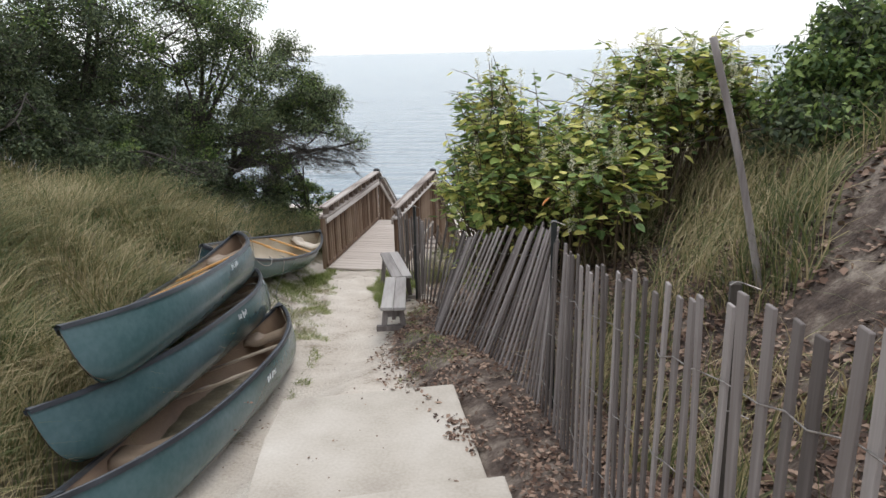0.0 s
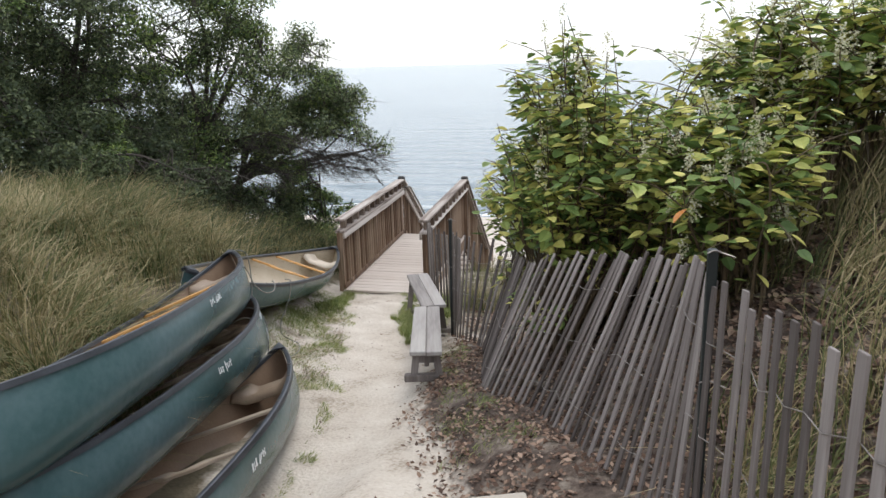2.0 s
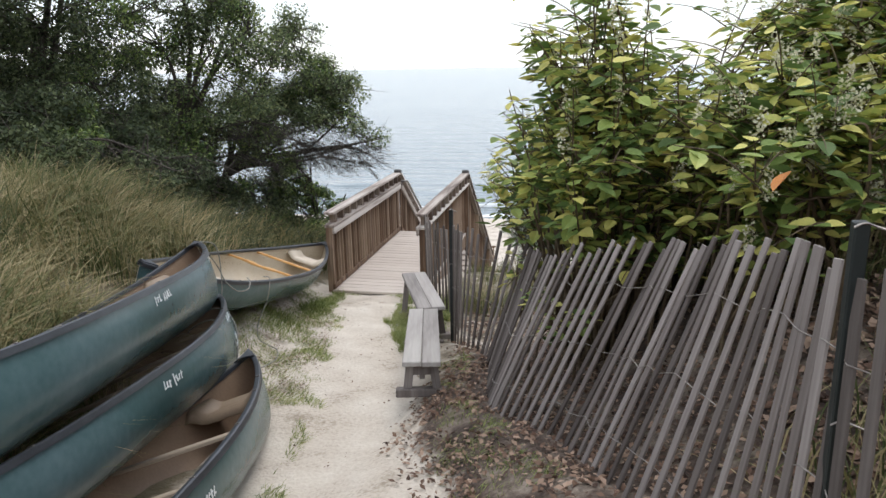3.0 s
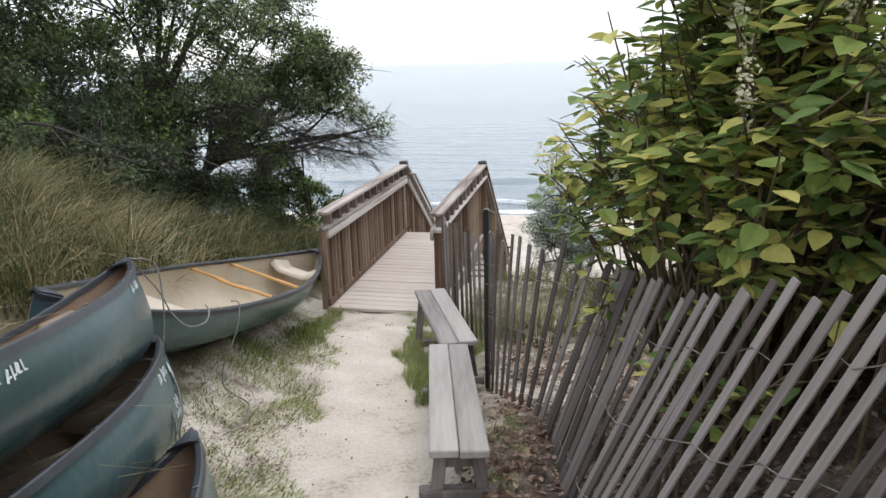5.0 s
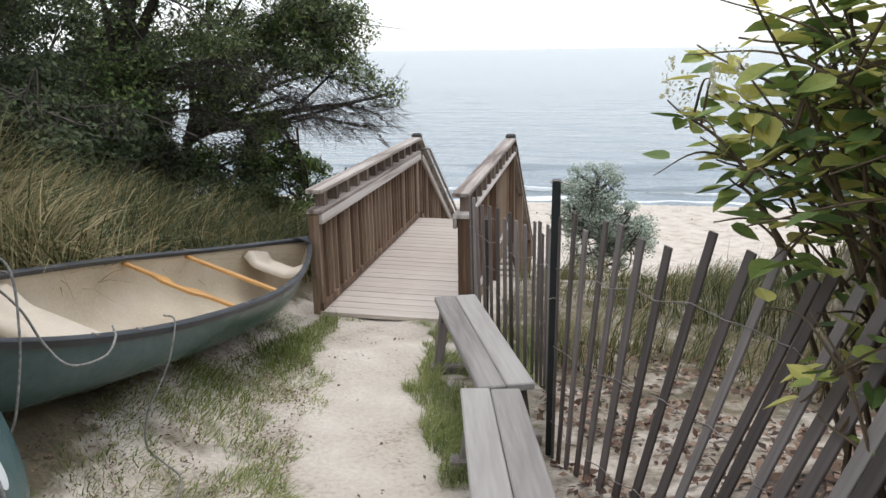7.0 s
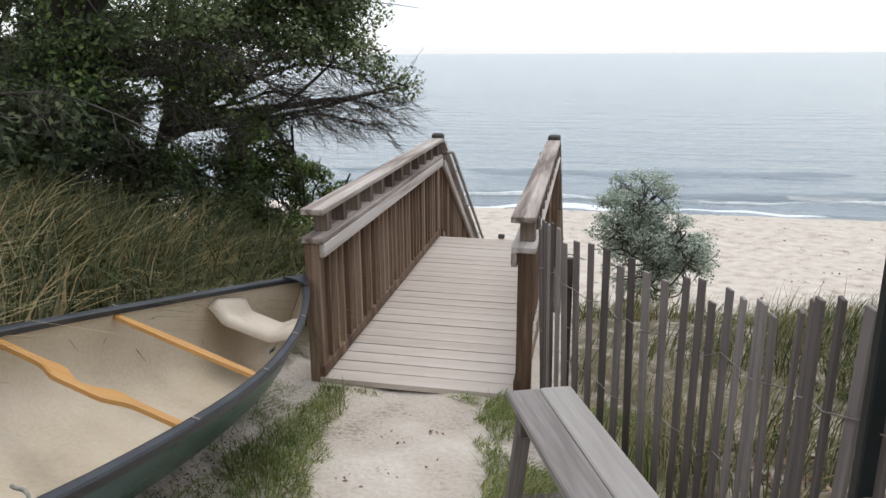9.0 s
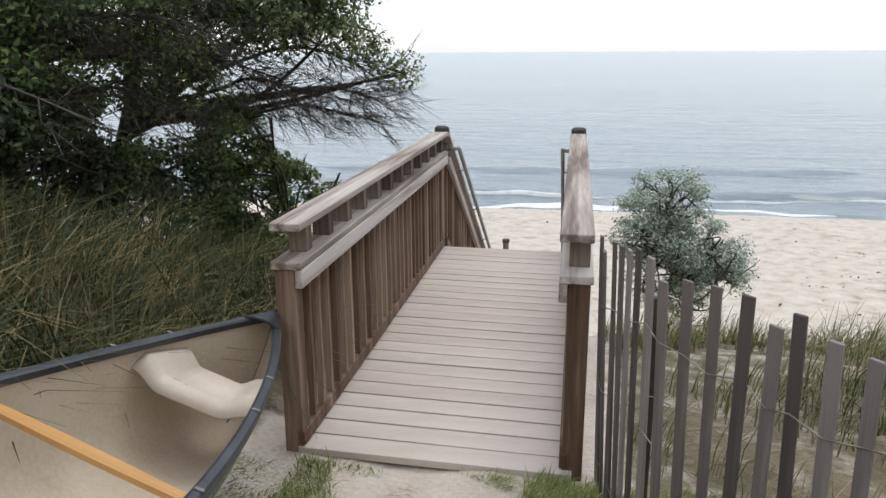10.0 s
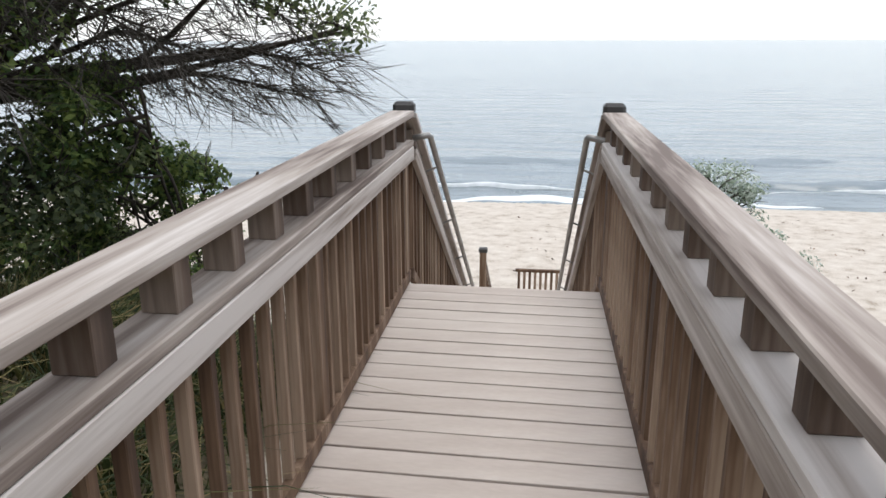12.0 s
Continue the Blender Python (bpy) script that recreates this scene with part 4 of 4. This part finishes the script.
tree("tree", "dark green tree on the dune above leaf litter", "tree", (7.4, -6.0, gz(7.4, -6.0)), (7.2, -6.0, 3.4), [((6.9, -6.0, 3.4), (0.9, 0.9, 0.8)), ((6.4, -5.3, 2.9), (0.7, 0.7, 0.5)), ((5.5, -5.6, 2.95), (0.5, 0.6, 0.45)), ((5.9, -5.2, 3.35), (0.7, 0.7, 0.6)), ((6.2, -6.6, 3.0), (0.5, 0.6, 0.4))], 130, 0.28, 300, 0.07, LEAF_SHADED, 19, 0.1, bright=0.5, group="trees on the dune")
tree("shrub", "dark evergreen shrub on the sandy dune above the beach", "shrub", (3.85, 0.2, gz(3.85, 0.2)), (3.85, 0.2, gz(3.85, 0.2) + 0.25), [((3.8, 0.2, 1.15), (0.4, 0.4, 0.28)), ((4.4, 0.3, 1.3), (0.6, 0.5, 0.4))], 46, 0.2, 240, 0.055, LEAF_SHADED, 23, 0.03, bright=0.15, group="shrubs on the dune")
tree("shrub", "pale grey-green beach shrub below the railing", "shrub", (1.85, 6.2, gz(1.85, 6.2)), (1.8, 6.1, -1.3), [((1.72, 6.0, 0.0), (0.55, 0.45, 0.42)), ((1.75, 6.0, -0.45), (0.72, 0.5, 0.4)), ((1.9, 6.0, -0.95), (0.6, 0.5, 0.45)), ((2.3, 5.8, -0.7), (0.42, 0.4, 0.35))], 230, 0.16, 120, 0.042, LEAF_GREY, 20, 0.02, twigs=1, group="beach shrubs")


# knotweed bush behind the fence
def leaf_template():
    """An oval pointed leaf with a folded midrib, one unit long, stalk at the origin, tip along +y."""
    out = [(0.0, 0.0), (0.24, 0.12), (0.33, 0.34), (0.26, 0.62), (0.12, 0.84), (0.0, 1.0)]
    v = [(0, y, -0.05 * math.sin(3.14 * y) - 0.10 * y * y) for _, y in out]
    nm = len(v)
    for sgn in (1, -1):
        v += [(sgn * x, y, 0.16 * x - 0.10 * y * y) for x, y in out[1:-1]]
    f = []
    for o in (nm, nm + 4):
        f.append((0, 1, o, o))
        for k in range(3):
            f.append((k + 1, k + 2, o + k + 1, o + k))
        f.append((4, 5, o + 3, o + 3))
    return np.array(v, float), f


LV, LF = leaf_template()
leaf_faces = [tuple(dict.fromkeys(f)) for f in LF]
leaf_mesh = mesh_of("leaf", LV, leaf_faces, LEAF_BUSH)


def bush_edge(y):
    """How far the leaves reach towards the path."""
    return float(np.interp(y, (-6.4, -5.3, -3.9, -3.3), (3.0, 2.45, 1.86, 1.80)))


def knotweed(name, label, bases, tips_c, tips_r, stems, leaves_each, size, singles, seed, blossoms, group, bare=0.45):
    r = np.random.default_rng(seed)
    t = thing(name, label, "bush", group)
    mats = []
    flowers = []
    for k in range(stems):
        bx, by = bases[0] + r.normal() * bases[2], bases[1] + r.normal() * bases[3]
        base = Vector((bx, by, gz(bx, by) - 0.05))
        d = r.normal(size=3)
        d[2] = abs(d[2]) * 1.05 - 0.45
        d /= np.linalg.norm(d)
        tip = Vector(np.array(tips_c) + d * np.array(tips_r) * r.uniform(0.6, 1.0))
        tip.x = max(tip.x, bush_edge(tip.y) + r.uniform(0.0, 0.25))
        mid = base.lerp(tip, 0.55) + Vector((0, 0, 0.30)) + Vector(r.normal(size=3) * 0.08)
        path = bend([base, mid, tip], 10)
        bm = bmesh.new()
        tube(path, list(np.linspace(0.011, 0.003, len(path))), 5, bm)
        lines = [path[int(len(path) * bare):]]
        for j in range(4):
            s = path[int(r.integers(8, 18))]
            e = s + Vector((r.normal() * 0.24, r.normal() * 0.24, r.uniform(-0.1, 0.3)))
            e.x = max(e.x, bush_edge(e.y) + r.uniform(0.0, 0.2))
            br = bend([s, (s + e) / 2 + Vector((0, 0, 0.05)), e], 5)
            tube(br, list(np.linspace(0.005, 0.002, len(br))), 4, bm)
            lines.append(br)
        for li, ln in enumerate(lines):
            cnt = leaves_each if li == 0 else leaves_each // 2
            for q in range(cnt):
                s = ln[int((q + r.random()) / cnt * (len(ln) - 1))]
                yaw = r.uniform(0, 2 * math.pi)
                L = size * r.uniform(0.55, 1.25)
                m = Matrix.Translation(s) @ Euler((r.uniform(-0.5, 0.35), r.normal() * 0.3, yaw)).to_matrix().to_4x4() @ Matrix.Translation((0, 0.03, 0)) @ Matrix.Diagonal((L, L, L, 1))
                mats.append(m)
        part("stem", bm, STEM, t)
        if r.random() < blossoms:
            flowers.append(path[-1])
            flowers.append(path[-3])
    order = r.permutation(len(mats))
    for i in order[:singles]:
        o = part("leaf", leaf_mesh, None, t)
        o.matrix_basis = mats[i]
    rest = [mats[i] for i in order[singles:]]
    if rest:
        A = np.array([np.array(m) for m in rest])
        V = (np.einsum("nij,kj->nki", A[:, :3, :3], LV) + A[:, None, :3, 3]).reshape(-1, 3)
        nv = len(LV)
        faces = [tuple(v + nv * i for v in f) for i in range(len(rest)) for f in leaf_faces]
        tagged(part("leaves", mesh_of("leaves", V, faces, LEAF_BUSH_FAR), None, t), kind="stuff")
    if flowers:
        ps = np.concatenate([np.array(p) + np.stack([r.normal(0, 0.013, 50), r.normal(0, 0.013, 50), r.uniform(0, 0.14, 50)], 1) for p in flowers])
        tagged(part("blossom", leaf_cloud("blossom", ps, r.normal(size=ps.shape), r.uniform(0.009, 0.024, len(ps)), 0.7, BLOSSOM, seed + 3), None, t, "cream flower spikes"), kind="stuff")
    return t


bush = knotweed("knotweed_bush", "large leafy green knotweed bush leaning over the slat fence", (2.85, -4.15, 0.2, 0.4), (3.0, -4.5, 2.5), (0.98, 1.3, 1.0), 130, 17, 0.102, 300, 31, 0.22, "bushes behind the fence")
knotweed("knotweed_bush", "yellow-green flowering knotweed bush on the dune", (4.4, -4.5, 0.5, 0.4), (4.35, -4.6, 3.12), (0.95, 1.0, 0.55), 95, 14, 0.108, 0, 32, 1.0, "bushes behind the fence")
knotweed("knotweed_bush", "leafy knotweed bush on the slope above the upright slats", (3.75, -5.3, 0.2, 0.3), (3.7, -5.55, 2.45), (0.5, 0.6, 0.62), 58, 14, 0.105, 0, 33, 0.7, "bushes behind the fence", 0.25)
knotweed("knotweed_bush", "low knotweed stems spreading over the fence towards the deck", (2.75, -3.85, 0.12, 0.2), (2.28, -3.65, 2.0), (0.52, 0.5, 0.68), 36, 9, 0.102, 0, 34, 0.15, "bushes behind the fence", 0.6)
knotweed("knotweed_bush", "dense dark knotweed clump behind the fence", (3.3, -3.8, 0.25, 0.3), (3.25, -3.9, 2.0), (0.55, 0.6, 0.85), 60, 15, 0.1, 0, 35, 0.1, "bushes behind the fence", 0.38)
knotweed("knotweed_bush", "tall knotweed shoots rising above the leafy bush", (2.9, -4.6, 0.1, 0.15), (2.75, -4.95, 3.25), (0.28, 0.4, 0.32), 14, 15, 0.1, 0, 36, 0.7, "bushes behind the fence")
knotweed("knotweed_sprig", "small bright knotweed sprig growing through the fence slats", (2.35, -5.1, 0.02, 0.02), (2.33, -5.16, 1.32), (0.08, 0.1, 0.08), 3, 6, 0.085, 0, 37, 0.0, "sprigs at the fence")
knotweed("knotweed_sprig", "small bright knotweed sprig growing through the fence slats", (2.2, -4.2, 0.02, 0.02), (2.13, -4.2, 1.36), (0.05, 0.06, 0.06), 2, 4, 0.085, 0, 38, 0.0, "sprigs at the fence")
o = part("leaf", mesh_of("leaf", LV, leaf_faces, LEAF_ORANGE), None, bush, "orange autumn leaf")
o.matrix_basis = Matrix.Translation((3.27, -6.95, 2.6)) @ Euler((-0.5, 0.4, 2.2)).to_matrix().to_4x4() @ Matrix.Diagonal((0.1, 0.1, 0.1, 1))


def blades(name, label, xy, length, width, material, seed, lean=0.5, category="grass"):
    """Curved grass blades, one sheet of three quads each."""
    r = np.random.default_rng(seed)
    n = len(xy)
    base = np.concatenate([xy, ground_z(xy[:, 0], xy[:, 1])[:, None] - 0.02], 1)
    wave = hash_noise(xy[:, 0] + 3, xy[:, 1], 1.9)
    L = length * r.uniform(0.5, 1.25, n) * (1 + 0.4 * wave)
    az = r.uniform(0, 2 * np.pi, n)
    az = np.where(r.random(n) < 0.6, 0.1 + 2.2 * hash_noise(xy[:, 0], xy[:, 1] + 5, 1.1) + r.normal(0, 0.5, n), az)
    b = lean * r.uniform(0.25, 1.5, n) * (1 + 0.35 * hash_noise(xy[:, 0], xy[:, 1], 3.1))
    d = np.stack([np.cos(az), np.sin(az), np.zeros(n)], 1)
    s = np.stack([-np.sin(az + 0.7), np.cos(az + 0.7), np.zeros(n)], 1) * (width * r.uniform(0.6, 1.3, n))[:, None]
    rows = []
    for f, w in ((0, 1.0), (0.4, 0.85), (0.75, 0.55), (1.0, 0.12)):
        c = base + d * (L * b * f * f)[:, None] + np.array((0, 0, 1.0)) * (L * (f - 0.45 * b * f ** 2.5))[:, None]
        rows += [c - s * w, c + s * w]
    V = np.stack(rows, 1).reshape(-1, 3)
    i0 = np.arange(n)[:, None] * 8
    q = np.concatenate([i0 + np.array([a, a + 1, a + 3, a + 2]) for a in (0, 2, 4)], 1).reshape(-1, 4)
    return tagged(new(name, quads_mesh(name, V, q, material)), label, category, kind="stuff")


def scatter(r, n, x0, x1, y0, y1, keep, clump=0.0):
    p = np.stack([r.uniform(x0, x1, n), r.uniform(y0, y1, n)], 1)
    return p[keep(p[:, 0], p[:, 1])]


def tufts(r, xy, each, spread):
    """Each place becomes a tuft of several blades."""
    p = np.repeat(xy, each, axis=0)
    return p + r.normal(0, spread, p.shape)


def bank_edge(y):
    return np.interp(y, [-14, -10, -8.5, -6, -4.4, -2, -0.4, 1, 4, 9], [0.5, 0.2, 0.1, -0.1, -0.45, -1.15, -1.2, -1.0, -1.2, -2.5])


g = np.random.default_rng(5)
blades("dune_grass", "tall tan and green dune grass covering the bank", tufts(g, scatter(g, 7200, -6.2, 0.6, -10, -1.8, lambda x, y: (x < bank_edge(y) + 0.1 * np.sin(y * 9)) & ((np.abs(x + 0.72) > 0.6) | (y < -4.7)) & (g.random(len(x)) < np.clip(1.25 + 0.16 * x, 0.3, 1))), 8, 0.035), 0.58, 0.0052, GRASS_TAN, 41, 0.85)
blades("dune_grass", "green grass clumps among the tan dune grass", tufts(g, scatter(g, 3600, -5.5, 0.5, -10, -1.5, lambda x, y: (x < bank_edge(y) + 0.05) & ((np.abs(x + 0.72) > 0.6) | (y < -4.7)) & (hash_noise(x, y, 0.9) + 0.5 * hash_noise(x, y, 2.7) > 0.15)), 7, 0.03), 0.6, 0.0055, GRASS_MIX, 58, 0.95)
# The trees' shadow here is painted through the darker blade colour.
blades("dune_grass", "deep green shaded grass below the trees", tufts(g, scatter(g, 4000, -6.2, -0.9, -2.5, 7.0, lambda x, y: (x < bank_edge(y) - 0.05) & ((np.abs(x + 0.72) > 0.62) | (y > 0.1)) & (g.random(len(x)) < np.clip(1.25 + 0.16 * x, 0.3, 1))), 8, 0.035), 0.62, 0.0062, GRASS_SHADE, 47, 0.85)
blades("dune_grass", "dry tan and green dune grass on the sandy slope behind the fence", tufts(g, scatter(g, 4600, 2.5, 8, -11.5, -3.0, lambda x, y: (x > np.interp(y, FY, FX) + np.where(y > -6.6, 1.3, 0.25) + 0.3 * np.sin(y * 3) ** 2) & (hash_noise(x, y, 1.3) > np.where(x < 4.6 + 0.45 * (y + 8), -0.7, 0.35))), 8, 0.035), 0.5, 0.0046, GRASS_TAN, 42, 0.9)
blades("dune_grass", "green and tan grass on the slope below the deck", scatter(g, 17000, 0.9, 6, -1.6, 6.0, lambda x, y: (x > np.interp(y, FY, FX) + 0.15) & (hash_noise(x, y, 1.7) + 0.4 * hash_noise(x, y, 6.0) > -0.1)), 0.30, 0.0034, GRASS_MIX, 43, 0.7)
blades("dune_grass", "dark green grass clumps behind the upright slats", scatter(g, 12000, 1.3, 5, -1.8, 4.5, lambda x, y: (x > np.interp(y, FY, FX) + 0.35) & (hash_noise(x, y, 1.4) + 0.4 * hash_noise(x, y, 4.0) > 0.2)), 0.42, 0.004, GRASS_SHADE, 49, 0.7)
path_l = lambda y: np.interp(y, [-7, -5.5, -3.6, -2, -0.4], [1.15, 0.95, 0.55, 0.12, -0.5])
blades("path_grass", "patchy short green grass beside the sandy path", scatter(g, 90000, -1.0, 1.2, -6.6, -0.3, lambda x, y: (x < path_l(y) - 0.05 + 0.12 * hash_noise(x, y, 5)) & (x > path_l(y) - np.where(y < -4.6, 0.1, 1.05)) & (hash_noise(x, y, 2.6) + 0.6 * hash_noise(x, y, 8) > g.normal(-0.15, 0.3, len(x)) - 0.5 * (np.abs(x + 0.3) < 0.3) * (y > -3.0))), 0.058, 0.0028, GRASS_GREEN, 44, 0.9)
blades("path_grass", "green grass tuft by the bench and deck", scatter(g, 22000, 0.35, 1.3, -3.2, -0.25, lambda x, y: (x > np.interp(y, [-3.2, -2, -0.3], [1.05, 0.62, 0.42]) + 0.06 * hash_noise(x, y, 6)) & (hash_noise(x, y, 3.1) > -0.45)), 0.11, 0.0024, GRASS_GREEN, 45, 0.8)
blades("path_grass", "sparse weeds in the leaf litter by the bench", scatter(g, 16000, 1.5, 2.6, -6.4, -3.6, lambda x, y: (x < np.interp(y, FY, FX) - 0.1) & (x > np.interp(y, [-6.4, -3.6], [2.0, 1.5])) & (hash_noise(x, y, 4.0) > g.normal(0.05, 0.25, len(x)))), 0.065, 0.0024, GRASS_GREEN, 46, 0.9)

blades("path_grass", "thick green grass growing against the canoe's hull", scatter(g, 6000, -0.6, 0.1, -2.4, -0.25, lambda x, y: (x > -0.62 + 0.1 * hash_noise(x, y, 5.0)) & (x < np.interp(y, [-2.4, -1.4, -0.3], [-0.05, -0.22, -0.42]) + 0.08 * hash_noise(x, y, 4.0))), 0.11, 0.0028, GRASS_GREEN, 50, 0.8)
blades("path_grass", "small grass tufts along the deck's sandy edge", scatter(g, 5000, -0.62, 0.75, -0.62, -0.24, lambda x, y: (hash_noise(x, y, 7.0) > 0.0) & (y > -0.32 - 0.25 * hash_noise(x, y, 3.0) - 0.3 * (np.abs(x) > 0.42))), 0.06, 0.0024, GRASS_GREEN, 48, 0.9)


def litter(name, label, xy, size, material, seed):
    r = np.random.default_rng(seed)
    p = np.concatenate([xy, ground_z(xy[:, 0], xy[:, 1])[:, None] + r.uniform(0.004, 0.03, (len(xy), 1))], 1)
    on_step = (p[:, 1] > -8.7) & (p[:, 1] < -7.15) & (p[:, 0] < 2.9)
    p[on_step, 2] = np.maximum(p[on_step, 2], 1.226)
    nn = r.normal(size=p.shape) * 0.35 + np.array((0, 0, 1.0))
    return tagged(new(name, leaf_cloud(name, p, nn, size * r.uniform(0.5, 1.4, len(p)), 0.55, material, seed + 1)), label, "leaf litter", kind="stuff")


def litter_zone(x, y):
    e = np.interp(y, FY, FX)
    return (x > e - np.interp(y, [-9, -7, -5, -3.3], [0.75, 0.95, 0.6, 0.15]) * (0.65 + 0.5 * g.random(len(x)))) & (hash_noise(x, y, 3.0) + 0.5 * hash_noise(x, y, 11.0) > -0.75 + 1.1 * ((y < -7.1) & (x < e - 0.3)))


litter("leaf_litter", "brown dry leaves along the foot of the fence", scatter(g, 30000, 1.2, 4.6, -10.5, -3.3, litter_zone), 0.038, LITTER, 51)
litter("leaf_litter", "dry leaves scattered on the sandy slope", scatter(g, 22000, 3.5, 8, -11.5, -5, lambda x, y: hash_noise(x, y, 1.9) > -0.45), 0.065, LITTER, 52)
litter("leaf_litter", "dry leaves on the pale sand behind the fence", scatter(g, 6000, 1.4, 5, -4.2, -0.6, lambda x, y: (x > np.interp(y, FY, FX) - 0.1) & (hash_noise(x, y, 2.2) + 0.6 * hash_noise(x, y, 9.0) > -0.3)), 0.05, LITTER, 54)
litter("leaf_litter", "leaf debris strewn along the sandy path", scatter(g, 2600, -0.6, 2.6, -8.5, -0.5, lambda x, y: (hash_noise(x, y, 6.0) > 0.35) & (x > path_l(y) - np.where(y < -4.4, 0.05, 0.8)) & (x < path_l(y) + 1.3)), 0.022, LITTER, 53)
litter("leaf_litter", "brown debris on the bare soil beside the canoe", scatter(g, 8000, -0.7, 0.7, -4.6, -1.2, lambda x, y: (hash_noise(x, y, 4.0) + 0.5 * hash_noise(x, y, 11.0) > -0.1) & (x > path_l(y) - 1.1) & (x < path_l(y) - 0.1)), 0.017, LITTER, 57)

litter("beach_debris", "dark seaweed scraps and debris on the beach", scatter(g, 5000, -8, 24, 9, 25, lambda x, y: hash_noise(x * 0.5, y * 2.2, 1.2) + 0.5 * hash_noise(x, y, 3.0) > 0.55), 0.09, LITTER, 55)
bp2 = scatter(g, 1500, 1.5, 6.0, 4.0, 9.5, lambda x, y: hash_noise(x, y, 2.1) > 0.25)
litter("beach_plants", "small scattered beach plants on the sand", bp2, 0.10, LEAF_SHADED, 56)


# ---- details ----
t = thing("leaning_pole", "thin grey weathered pole leaning on the dune slope", "pole")
pole_foot = Vector((4.55, -7.5, gz(4.55, -7.5) - 0.1))
part("pole", tube(bend([pole_foot, (4.36, -7.5, 2.9), (4.16, -7.5, 3.62)], 6), 0.022, 8), SLAT_WOOD, t, smooth=True)

# lower landing rails and second flight
low = thing("landing_railing", "wooden railing round the lower stair landing", "railing")
part("post", box((0.09, 0.09, 1.3), 0.004, (-0.5, 8.9, -1.95)), RAIL_WOOD, low)
part("cap", box((0.12, 0.1, 0.07), 0.015, (-0.5, 8.9, -1.30)), DARK_CAP, low)
for z in (-1.57, -2.3):
    part("rail", box((0.62, 0.05, 0.04), 0.003, (0.26, 8.9, z)), RAIL_WOOD, low)
for k in range(8):
    part("baluster", box((0.035, 0.035, 0.75), 0.002, (0.0 + k * 0.074, 8.9, -1.94)), RAIL_WOOD, low)
sl2 = -0.62
o = part("rail", box((0.09, 2.2, 0.04), 0.003), CAP_WOOD, low)
o.matrix_basis = pose(-0.5, 8.9 + 1.1 * 0.85, -1.45 - 1.1 * 0.85 * 0.62, math.degrees(math.atan(sl2)))
for k in range(9):
    y = 9.05 + k * 0.2
    part("baluster", box((0.035, 0.035, 0.8), 0.002, (-0.5, y, -1.45 - (y - 8.9) * 0.62 - 0.42)), RAIL_WOOD, low)
flight = thing("lower_stairs", "short lower flight of wooden stairs to the sand", "stairs")
for k in range(1, 8):
    part("tread", box((0.55, 0.30, 0.036), 0.003, (-0.22, 8.8 + k * 0.29, ZL - k * 0.18)), DECK_WOOD, flight)

# surf
FOAM = mat("white_surf_foam", [(0.3, (0.55, 0.58, 0.58)), (0.7, (0.85, 0.87, 0.87))], 0.9, 3, 8, bump=0.4)
fx = np.linspace(-60, 90, 600)


def surf_strip(name, yc, wid, z, height, material, label, seed):
    r = np.random.default_rng(seed)
    wob = 0.35 * np.sin(fx * 0.35 + seed) + 0.25 * np.sin(fx * 0.9 + 2 * seed) + 0.12 * np.sin(fx * 2.7)
    w = wid * np.clip(0.6 + 0.5 * np.sin(fx * 0.23 + seed * 1.7) + 0.35 * np.sin(fx * 0.8 + seed), 0.08, 2)
    rows = []
    for f, h in ((-1, 0), (-0.5, 0.7), (0, 1.0), (0.5, 0.6), (1, 0)):
        rows.append(np.stack([fx, yc + 0.055 * fx + wob + f * w, z + h * height * np.clip(w / wid, 0, 1.3)], 1))
    V = np.stack(rows, 1).reshape(-1, 3)
    i = np.arange(len(fx) - 1)[:, None] * 5
    q = np.concatenate([i + np.array([a, a + 5, a + 6, a + 1]) for a in range(4)], 1).reshape(-1, 4)
    me = quads_mesh(name, V, q, material)
    me.polygons.foreach_set("use_smooth", [True] * len(me.polygons))
    return tagged(new(name, me), label, "surf", kind="stuff")


surf_strip("surf_foam", 26.2, 0.45, -4.31, 0.05, FOAM, "thin white foam along the waterline", 1)
surf_strip("surf_foam", 28.4, 0.13, -4.3, 0.2, FOAM, "small breaking white wave crest", 2)
surf_strip("wave", 29.3, 0.7, -4.32, 0.26, SEA, "low grey swell rolling toward the beach", 3)
surf_strip("wave", 36.0, 1.1, -4.32, 0.22, SEA, "low grey swell rolling toward the beach", 4)
